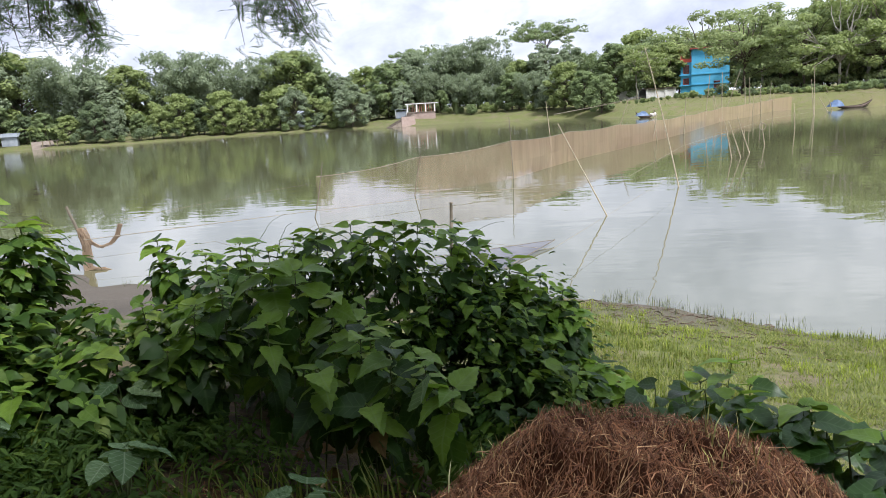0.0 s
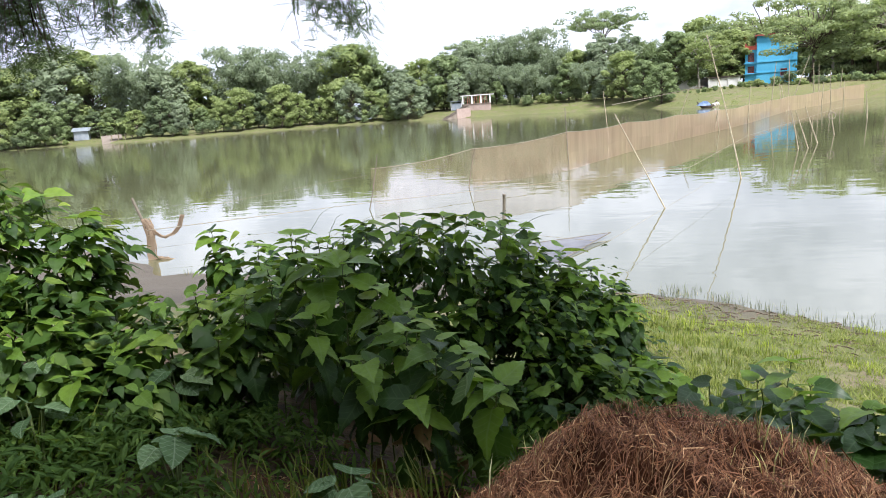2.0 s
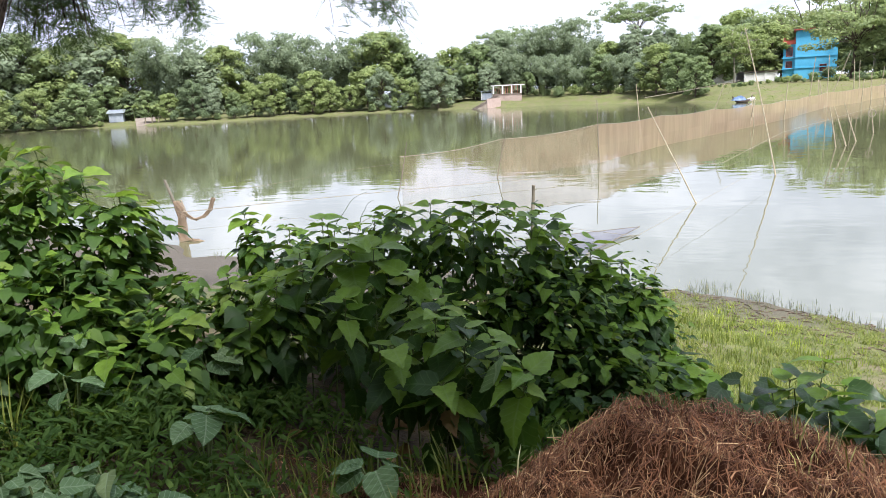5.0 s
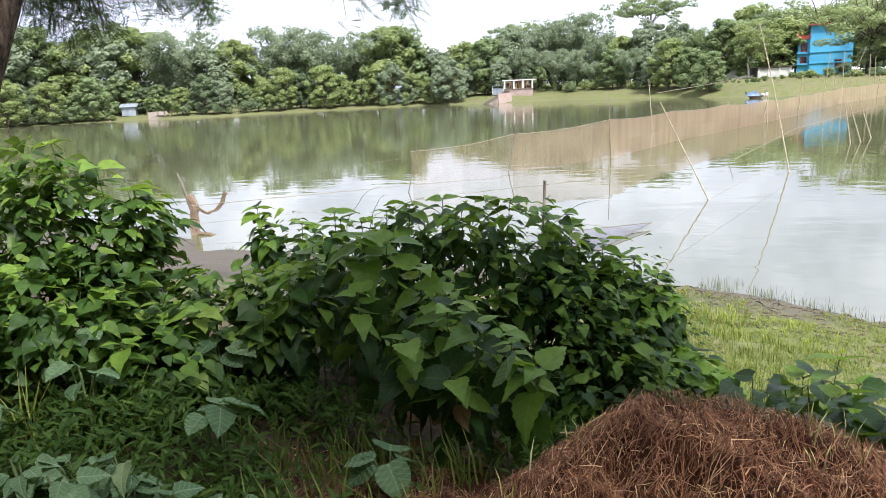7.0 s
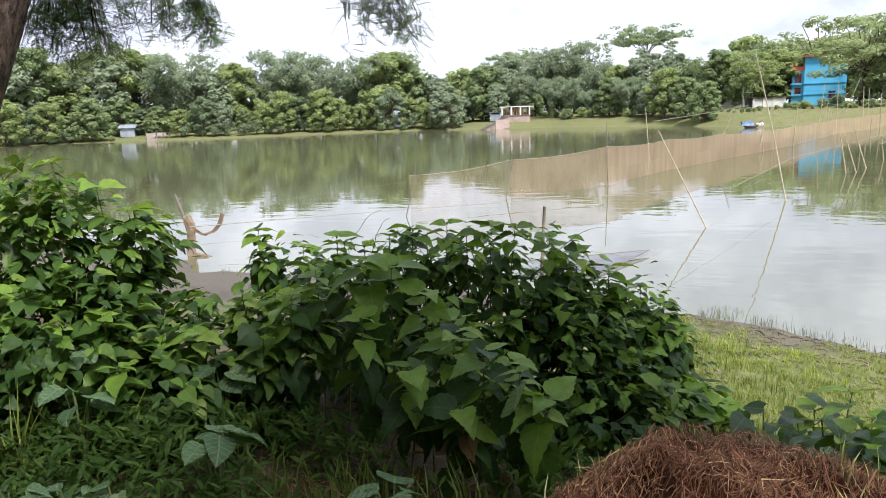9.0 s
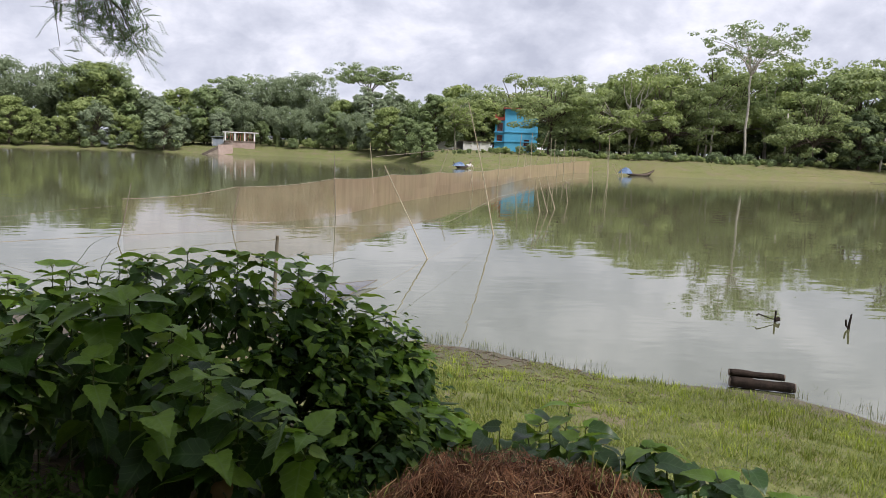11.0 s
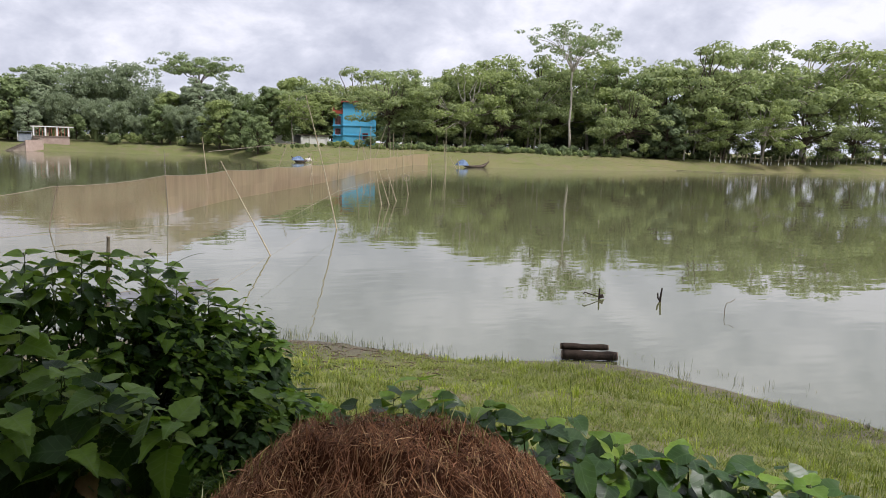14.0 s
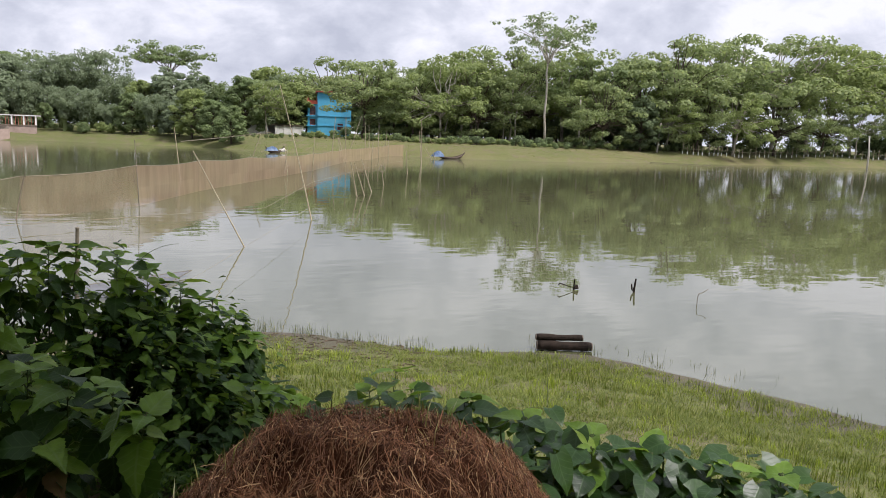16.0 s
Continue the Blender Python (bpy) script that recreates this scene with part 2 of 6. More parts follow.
M = dict(
    ground=ground_material(),
    water=water_material(),
    bark=bark_material(),
    pale_bark=surface("pale_bark", (0.30, 0.27, 0.22), (0.52, 0.48, 0.41), 0.8, 0.9, 0.4, 0.05, 6.0, 0.2),
    dark_bark=surface("dark_bark", (0.07, 0.055, 0.042), (0.15, 0.12, 0.09), 0.8, 0.95, 0.4, 0.05, 6.0, 0.15),
    bamboo=surface("weathered_bamboo", (0.22, 0.18, 0.115), (0.40, 0.34, 0.225), 2.0, 0.6, 0.2, 0.01, 18.0),
    grey_bamboo=surface("dark_wet_bamboo", (0.10, 0.085, 0.06), (0.22, 0.19, 0.14), 2.0, 0.7, 0.3, 0.01, 18.0),
    log=surface("wet_log_bark", (0.008, 0.006, 0.005), (0.040, 0.029, 0.022), 6.0, 0.9, 1.0, 0.03, 40.0, 0.15),
    logend=surface("log_end_grain", (0.06, 0.045, 0.035), (0.17, 0.13, 0.10), 14.0, 0.8, 0.5, 0.01),
    blue=surface("blue_wall_paint", (0.075, 0.37, 0.58), (0.12, 0.44, 0.66), 0.5, 0.75, 0.1, 0.01, 4.0),
    red=surface("red_painted_parapet", (0.42, 0.075, 0.05), (0.55, 0.13, 0.08), 0.8, 0.8, 0.1, 0.01, 6.0),
    roof=surface("rusty_roof_edge", (0.20, 0.05, 0.04), (0.33, 0.09, 0.06), 1.0, 0.8, 0.2, 0.02, 6.0),
    glass=surface("dark_window_glass", (0.02, 0.025, 0.03), (0.045, 0.05, 0.055), 0.6, 0.12, 0.0, 0.01),
    white=surface("weathered_whitewash", (0.55, 0.54, 0.51), (0.78, 0.77, 0.74), 0.6, 0.85, 0.2, 0.01, 5.0),
    pink=surface("raw_pink_brickwork", (0.27, 0.20, 0.165), (0.40, 0.31, 0.26), 0.9, 0.9, 0.4, 0.02, 7.0),
    brickred=surface("red_steel_and_brick", (0.33, 0.12, 0.085), (0.46, 0.2, 0.14), 1.2, 0.85, 0.2, 0.02, 7.0),
    concrete=surface("worn_concrete", (0.135, 0.108, 0.083), (0.25, 0.21, 0.165), 0.8, 0.9, 0.4, 0.02, 8.0),
    tin=surface("old_grey_tin_sheet", (0.20, 0.23, 0.26), (0.36, 0.39, 0.42), 1.0, 0.5, 0.2, 0.01, 9.0, 0.5, 0.3),
    boat=surface("tarred_boat_timber", (0.05, 0.036, 0.028), (0.13, 0.095, 0.07), 1.2, 0.7, 0.4, 0.02, 9.0),
    tarp=surface("blue_tarpaulin", (0.045, 0.085, 0.17), (0.12, 0.18, 0.28), 1.5, 0.5, 0.5, 0.04, 9.0),
    palecloth=surface("pale_cloth_bundle", (0.45, 0.42, 0.38), (0.66, 0.62, 0.57), 2.0, 0.9, 0.6, 0.03),
    rope=surface("worn_rope", (0.17, 0.145, 0.10), (0.30, 0.26, 0.19), 4.0, 0.9, 0.2, 0.01),
    # mound far darker than its strands: shade in the crevices put into colour
    heap=surface("shaded_matted_straw", (0.022, 0.008, 0.004), (0.07, 0.028, 0.013), 9.0, 0.95, 1.0, 0.03, 60.0, 0.1),
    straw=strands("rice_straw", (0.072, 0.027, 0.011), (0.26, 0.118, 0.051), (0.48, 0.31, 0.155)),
    sprout=strands("yellow_green_sprouts", (0.40, 0.42, 0.10), (0.56, 0.55, 0.22), (0.6, 0.6, 0.3)),
    stem=surface("green_stem", (0.07, 0.10, 0.03), (0.15, 0.18, 0.06), 8.0, 0.7, 0.2, 0.005),
    twig=surface("dry_twig", (0.07, 0.05, 0.035), (0.16, 0.12, 0.08), 8.0, 0.9, 0.3, 0.005),
    grass=leafy("bank_grass", (0.085, 0.115, 0.018), (0.20, 0.23, 0.036), (0.36, 0.33, 0.13), 0.55, 0.3, 0.3, 2.0),
    lush=leafy("lush_grass", (0.25, 0.32, 0.035), (0.39, 0.46, 0.055), (0.48, 0.49, 0.13), 0.5, 0.4, 0.3, 2.0),
    reed=strands("dark_reeds", (0.06, 0.075, 0.03), (0.13, 0.15, 0.06), (0.24, 0.2, 0.1)),
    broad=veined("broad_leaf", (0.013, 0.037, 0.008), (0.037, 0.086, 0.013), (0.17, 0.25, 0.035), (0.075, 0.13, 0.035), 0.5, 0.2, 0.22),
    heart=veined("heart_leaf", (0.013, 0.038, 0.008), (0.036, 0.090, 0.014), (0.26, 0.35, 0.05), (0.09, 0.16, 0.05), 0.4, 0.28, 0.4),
    # young leaf tone, brightened further so shoot tops seem lit by the sky
    young=veined("young_skylit_leaf", (0.115, 0.22, 0.026), (0.205, 0.33, 0.042), (0.30, 0.39, 0.06), (0.22, 0.32, 0.09), 0.45, 0.42, 0.3),
    small=leafy("small_vine_leaf", (0.030, 0.070, 0.013), (0.080, 0.150, 0.024), (0.22, 0.30, 0.05), 0.5, 0.35, 0.3, 9.0),
    pale=veined("pale_downy_leaf", (0.065, 0.12, 0.05), (0.115, 0.185, 0.08), (0.19, 0.25, 0.11), (0.27, 0.34, 0.21), 0.7, 0.2, 0.25),
    herb=leafy("narrow_herb_leaf", (0.034, 0.074, 0.014), (0.072, 0.130, 0.024), (0.13, 0.20, 0.04), 0.6, 0.4, 0.15, 9.0),
    dead=leafy("withered_leaf", (0.16, 0.09, 0.045), (0.26, 0.16, 0.085), (0.33, 0.24, 0.13), 0.9, 0.2, 0.1, 20.0),
    overhead=leafy("feathery_tree_leaf", (0.035, 0.075, 0.018), (0.07, 0.125, 0.03), (0.12, 0.18, 0.05), 0.55, 0.3, 0.3, 3.0),
    # far leaf tones lighter than real leaf: distance haze and light painted in
    crown_dark=leafy("hazed_far_leaf_dark", (0.14, 0.185, 0.10), (0.205, 0.26, 0.14), (0.25, 0.31, 0.15), 0.7, 0.45, 0.2, 0.5, 0.15),
    # rain and light crowns: brightest tones raised to paint sunlit highlights
    crown_rain=leafy("hazed_rain_tree_leaf", (0.23, 0.285, 0.135), (0.37, 0.43, 0.20), (0.50, 0.55, 0.22), 0.7, 0.5, 0.2, 0.5, 0.2),
    crown_mid=leafy("hazed_far_leaf_mid", (0.20, 0.26, 0.12), (0.30, 0.37, 0.18), (0.36, 0.43, 0.19), 0.7, 0.5, 0.2, 0.5, 0.15),
    crown_light=leafy("hazed_far_leaf_light", (0.24, 0.295, 0.115), (0.35, 0.41, 0.165), (0.43, 0.485, 0.18), 0.7, 0.5, 0.2, 0.5, 0.2),
    crown_grey=leafy("hazed_far_bamboo_leaf", (0.23, 0.28, 0.175), (0.31, 0.37, 0.23), (0.36, 0.41, 0.25), 0.75, 0.45, 0.2, 0.5, 0.1),
    net=net_material("brown_fish_net", (0.54, 0.385, 0.26), 0.54),
    net_thin=net_material("brown_fish_net_thin", (0.54, 0.385, 0.26), 0.20),
    net_mid=net_material("brown_fish_net_half", (0.54, 0.385, 0.26), 0.40),
    greynet=net_material("grey_fish_net", (0.27, 0.27, 0.30), 0.72),
    tannet=net_material("tan_net_bundle", (0.52, 0.40, 0.28), 0.97),
)


# ---- geometry helpers ----
class Geo:
    """Vertices and faces of one mesh, put together piece by piece."""

    def __init__(self):
        self.v, self.f, self.uv = [], [], []

    def add(self, verts, faces, uvs=None):
        o = len(self.v)
        self.v.extend(verts)
        self.f.extend([tuple(i + o for i in f) for f in faces])
        if uvs:
            self.uv.extend(uvs)
        return self

    def tube(self, points, radii, sides=7, cap=True):
        pts = [Vector(p) for p in points]
        if isinstance(radii, (int, float)):
            radii = [radii] * len(pts)
        verts, faces = [], []
        ref = Vector((0.31, 0.77, 0.55))
        for i, p in enumerate(pts):
            d = (pts[min(i + 1, len(pts) - 1)] - pts[max(i - 1, 0)]).normalized()
            u = d.cross(ref)
            if u.length < 0.1:
                u = d.cross(Vector((1, 0, 0)))
            u.normalize()
            w = d.cross(u)
            for j in range(sides):
                a = 2 * math.pi * j / sides
                verts.append(tuple(p + (u * math.cos(a) + w * math.sin(a)) * radii[i]))
        for i in range(len(pts) - 1):
            for j in range(sides):
                k = (j + 1) % sides
                faces.append((i * sides + j, i * sides + k, (i + 1) * sides + k, (i + 1) * sides + j))
        if cap:
            faces.append(tuple(reversed(range(sides))))
            faces.append(tuple((len(pts) - 1) * sides + j for j in range(sides)))
        return self.add(verts, faces)

    def box(self, x0, y0, z0, x1, y1, z1):
        v = [(x, y, z) for z in (z0, z1) for y in (y0, y1) for x in (x0, x1)]
        return self.add(v, [(0, 2, 3, 1), (4, 5, 7, 6), (0, 1, 5, 4), (2, 6, 7, 3), (0, 4, 6, 2), (1, 3, 7, 5)])

    def mesh(self, name):
        me = bpy.data.meshes.new(name)
        me.from_pydata([tuple(v) for v in self.v], [], self.f)
        if self.uv and len(self.uv) == len(self.v):
            layer = me.uv_layers.new(name="UVMap")
            idx = np.zeros(len(me.loops), dtype=np.int32)
            me.loops.foreach_get("vertex_index", idx)
            layer.data.foreach_set("uv", np.array(self.uv, dtype=np.float32)[idx].ravel())
        me.update()
        return me


def part(name, geo, material, parent=None, label="", smooth=False, kind=""):
    """One mesh object, under a thing or a part."""
    me = geo if isinstance(geo, bpy.types.Mesh) else geo.mesh(name)
    if not me.materials:
        me.materials.append(material)
    if smooth:
        me.polygons.foreach_set("use_smooth", [True] * len(me.polygons))
    ob = new(name, me)
    if parent is not None:
        ob.parent = parent
    return tagged(ob, label, kind=kind)


def thing(name, m, label, category, group="", kind=""):
    ob = new(name)
    ob.empty_display_size = 0.2
    ob.matrix_basis = m
    return tagged(ob, label, category, group, kind)


def polar(az, dist, z=0.0):
    return (dist * math.sin(radians(az)), dist * math.cos(radians(az)), z)


# ---- plan of the pond ----
FAR = [(-47, 168), (-43, 166), (-40, 171), (-36, 171), (-33.5, 172), (-31, 161), (-28, 161), (-24, 164), (-20, 164), (-17, 166), (-12, 162), (-7, 150), (-2, 156), (5, 141),
       (12, 119), (22.6, 119), (27.6, 116), (34, 119), (38, 127), (42, 138), (46, 146), (49, 153), (53, 168), (56.5, 182), (60, 196)]
SHORE = [(-78, 42), (-40, 25), (-16, 19.8), (-10.9, 17.15), (-8.7, 15.2), (-4, 14.1), (1.5, 12.35), (2.3, 11.75), (3.4, 11.0), (4.7, 10.05), (6.0, 9.4), (6.9, 8.85),
         (7.35, 8.1), (7.7, 7.3), (7.95, 6.7), (8.25, 6.1), (8.9, 4.6), (10.5, 2.2), (16, -2), (45, -10), (120, 5), (175, 55)]
POND = [polar(a, d)[:2] for a, d in FAR] + SHORE[::-1]


def shore_distance(x, y):
    """Metres from the water's edge: positive on land, negative in the pond."""
    x, y = np.asarray(x, float), np.asarray(y, float)
    best, inside = np.full(x.shape, 1e9), np.zeros(x.shape, bool)
    for (ax, ay), (bx, by) in zip(POND, POND[1:] + POND[:1]):
        dx, dy = bx - ax, by - ay
        t = np.clip(((x - ax) * dx + (y - ay) * dy) / (dx * dx + dy * dy), 0, 1)
        best = np.minimum(best, np.hypot(x - ax - t * dx, y - ay - t * dy))
        cross = ((ay > y) != (by > y)) & (x < dx * (y - ay) / (dy if dy else 1e-9) + ax)
        inside ^= cross
    return np.where(inside, -best, best)


def wave(x, y, f, seed):
    r = np.random.RandomState(seed)
    out = 0
    for i in range(5):
        a, p = r.rand() * 6.28, r.rand() * 6.28
        out = out + np.sin((x * np.cos(a) + y * np.sin(a)) * f * (0.7 + 0.35 * i) + p) / (1 + 0.5 * i)
    return out


def height(x, y):
    x, y = np.asarray(x, float), np.asarray(y, float)
    s = shore_distance(x, y)
    near = np.hypot(x, y) < 40
    s = s + np.where(near, 0.12 * wave(x, y, 2.2, 3), 1.2 * wave(x, y, 0.12, 4))
    sn = np.maximum(s, 0)
    up_near = np.where(sn < 9.3, 1.95 * (np.minimum(sn, 9.3) / 9.3) ** 1.22, 1.95 + 0.02 * (sn - 9.3))
    sf = np.maximum(s, 0)
    bank = np.clip((np.degrees(np.arctan2(x, np.maximum(y, 1.0))) + 14) / 12, 0, 1)
    up_far = (0.95 + 1.15 * bank) * (1 - np.exp(-sf / 4.5)) + 0.9 * (1 - np.exp(-sf / 45.0))
    z = np.where(near, up_near, up_far)
    z = np.where(s < 0, np.maximum(0.16 * s, -1.8), z)
    z = z + np.where(near & (s > 0), 0.018 * wave(x, y, 4.0, 5) * np.clip(s, 0, 1), 0) + np.where(~near & (s > 0), 0.10 * wave(x, y, 0.5, 6) * np.clip(s / 6, 0, 1), 0)
    return z


GX, GY, GS = -14.0, -6.0, 0.1
NEAR_GRID = height(*np.meshgrid(GX + GS * np.arange(301), GY + GS * np.arange(271))).tolist()


def ground_z(x, y):
    u, v = (x - GX) / GS, (y - GY) / GS
    if 0 <= u < 300 and 0 <= v < 270:
        i, j = int(u), int(v)
        u, v = u - i, v - j
        a, b = NEAR_GRID[j], NEAR_GRID[j + 1]
        return (a[i] * (1 - u) + a[i + 1] * u) * (1 - v) + (b[i] * (1 - u) + b[i + 1] * u) * v
    return float(height(np.array([x]), np.array([y]))[0])


def build_ground():
    angles = np.radians(np.concatenate([np.arange(-50, 66, 0.4), np.arange(66, 310, 3.0)]))
    radii = np.concatenate([[0.0], np.geomspace(0.35, 60, 150), np.geomspace(62, 260, 110), np.geomspace(280, 4200, 24)])
    a, r = np.meshgrid(angles, radii[1:])
    x, y = (r * np.sin(a)).ravel(), (r * np.cos(a)).ravel()
    z = height(x, y)
    verts = [(0.0, 0.0, ground_z(0, 0))] + list(zip(x.tolist(), y.tolist(), z.tolist()))
    n, rings = len(angles), len(radii) - 1
    faces = [(0, 1 + (j + 1) % n, 1 + j) for j in range(n)]
    for i in range(rings - 1):
        o = 1 + i * n
        for j in range(n):
            k = (j + 1) % n
            faces.append((o + j, o + k, o + n + k, o + n + j))
    ob = part("ground", Geo().add(verts, faces), M["ground"], None, "grassy earth bank with mud at the water's edge", True)
    tagged(ob, category="ground", kind="structure")


build_ground()
g = Geo()
xs, ys = np.meshgrid(np.linspace(-170, 240, 42), np.linspace(-30, 210, 26))
g.add(list(zip(xs.ravel().tolist(), ys.ravel().tolist(), [0.0] * xs.size)),
      [(i * 42 + j, i * 42 + j + 1, (i + 1) * 42 + j + 1, (i + 1) * 42 + j) for i in range(25) for j in range(41)])
tagged(part("water", g, M["water"], None, "still greenish-brown pond water with light ripples"), category="water", kind="structure")


# ---- far buildings ----
def window(parent, x, y, z, w, h, bars=3):
    """Barred window on a wall that faces -y."""
    fr = Geo()
    for x0, x1, z0, z1 in ((x, x + 0.1, z, z + h), (x + w - 0.1, x + w, z, z + h), (x + 0.1, x + w - 0.1, z, z + 0.1), (x + 0.1, x + w - 0.1, z + h - 0.1, z + h)):
        fr.box(x0, y - 0.10, z0, x1, y + 0.02, z1)
    win = part("window", fr, M["roof"], parent, "dark-framed barred window")
    part("pane", Geo().box(x + 0.1, y - 0.03, z + 0.1, x + w - 0.1, y - 0.005, z + h - 0.1), M["glass"], win, "dark glass")
    for i in range(bars):
        bx = x + 0.1 + (w - 0.2) * (i + 1) / (bars + 1)
        part("bar", Geo().box(bx - 0.02, y - 0.09, z + 0.1, bx + 0.02, y - 0.05, z + h - 0.1), M["roof"], win)
    part("sill", Geo().box(x - 0.1, y - 0.25, z - 0.12, x + w + 0.1, y - 0.002, z - 0.003), M["blue"], win)


def blue_house():
    x0, y0 = 44.7, 166.0
    z0 = ground_z(x0 + 4, y0 + 2) - 0.1
    h = thing("house", pose(x0, y0, z0, 0, 0, -15), "two-storey bright blue painted house with red parapet among trees", "house")
    part("wall", Geo().box(2.3, 0, 0, 10.2, 8, 10.2), M["blue"], h, "blue painted wall")
    part("porch_wall", Geo().box(0, 0.6, 0, 2.298, 7.2, 7.5), M["blue"], h, "blue painted stair wing")
    part("plinth", Geo().box(2.3, -0.12, 0, 10.32, -0.003, 0.55), M["blue"], h)
    for z in (2.35, 4.6):
        part("floor_band", Geo().box(-0.25, 0.2, z, 2.297, 0.597, z + 0.16), M["blue"], h, "projecting blue sunshade slab")
        part("floor_band", Geo().box(2.3, -0.14, z + 0.1, 10.2, -0.003, z + 0.32), M["blue"], h)
    part("parapet", Geo().box(-0.1, 0.4, 7.502, 2.297, 7.3, 8.3), M["red"], h, "red painted parapet")
    for x in (-0.05, 1.95):
        part("roof_post", Geo().box(x, 0.5, 8.302, x + 0.3, 0.8, 8.9), M["roof"], h, "dark red post over the stair wing")
    part("roof", Geo().box(1.9, -0.6, 10.202, 10.8, 8.5, 10.5), M["roof"], h, "dark red roof slab")
    window(h, 0.55, 0.6, 4.95, 1.25, 1.95, 4)
    window(h, 0.55, 0.6, 2.6, 1.25, 1.4, 4)
    window(h, 7.0, 0, 1.6, 1.3, 1.5, 4)


def school():
    x, y, _ = polar(12.3, 166)
    b = thing("long_shed", pose(x, y, ground_z(x, y), 0, 0, -12), "low whitewashed shed with open bays under the trees", "shed")
    part("back_wall", Geo().box(-7, 3.5, 0, 7, 3.75, 2.2), M["white"], b)
    # roof takes the dark boat colour to paint in the shade of the trees
    part("roof", Geo().box(-7.8, -0.3, 2.05, 7.8, 4.4, 2.17), M["boat"], b, "weathered roof, tree shade put into its dark colour")
    for i in range(8):
        xx = -6.9 + i * 1.97
        part("pillar", Geo().box(xx - 0.22, -0.1, 0, xx + 0.22, 0.3, 2.05), M["white"], b, "whitewashed pillar")
    for i in (0, 1, 2, 4, 5, 6):
        xx = -6.9 + i * 1.97
        part("panel", Geo().box(xx + 0.23, 0.0, 0, xx + 1.74, 0.16, 1.8), M["white"], b)


def pavilion():
    """Raised open shed being built, with a stair down to the water."""
    x, y, _ = polar(-4.9, 161)
    z = 1.85
    b = thing("pavilion", pose(x, y, z, 0, 0, 3) @ Matrix.Diagonal((1, 1, 0.76, 1)), "half-built pinkish pavilion of posts on a brick plinth", "pavilion")
    part("plinth", Geo().box(-3.1, -2.2, -0.9, 3.1, 2.4, 1.15), M["pink"], b, "pinkish brick plinth")
    part("floor_slab", Geo().box(-3.25, -2.35, 1.152, 3.25, 2.5, 1.30), M["concrete"], b)
    for sx in (-3.0, -1.0, 1.0, 3.0):
        for sy in (-2.0, 2.2):
            part("post", Geo().box(sx - 0.13, sy - 0.13, 1.30, sx + 0.13, sy + 0.13, 3.55), M["white"] if sy < 0 else M["pink"], b, "pale concrete post")
    part("beam", Geo().box(-3.5, -2.25, 3.55, 3.9, -1.8, 3.75), M["white"], b, "pale roof beam")
    part("roof_beam", Geo().box(-3.5, 1.9, 3.55, 3.9, 2.3, 3.75), M["pink"], b)
    for i in range(11):
        xx = -2.75 + i * 0.55
        part("rod", Geo().tube([(xx, 2.0, 1.30), (xx + 0.1 * math.sin(i * 2.1), 2.0, 3.55)], 0.06, 5), M["brickred"], b, "rusty red upright")
    for i in range(4):
        yy = -1.7 + i * 1.15
        part("rafter", Geo().box(-3.4, yy, 3.752, 3.7, yy + 0.12, 3.86), M["concrete"], b)
    sx, sy, _ = polar(-7.2, 151.2)
    s = thing("stair", pose(sx, sy, 0, 0, 0, -40), "worn concrete landing stair going down into the pond", "stair")
    for i in range(13):
        part("step", Geo().box(-0.85, -1.6 + i * 0.55, -0.35, 0.85, -1.05 + i * 0.55 - 0.004, 0.05 + i * 0.20), M["concrete"], s)
    part("side_wall", Geo().box(0.854, 1.5, -0.3, 1.05, 5.5, 2.0), M["pink"], s)
    bx, by, _ = polar(-6.5, 162)
    k = thing("tea_stall", pose(bx, by, ground_z(bx, by)), "small grey-white stall beside the pavilion", "stall")
    part("body", Geo().box(-1.1, -0.8, 0, 1.1, 0.8, 1.5), M["tin"], k)
    part("roof", Geo().box(-1.4, -1.1, 1.9, 1.4, 1.1, 2.0), M["tin"], k)
    for sx in (-1.2, 1.2):
        part("post", Geo().box(sx - 0.05, -0.95, 0, sx + 0.05, -0.85, 1.9), M["white"], k)


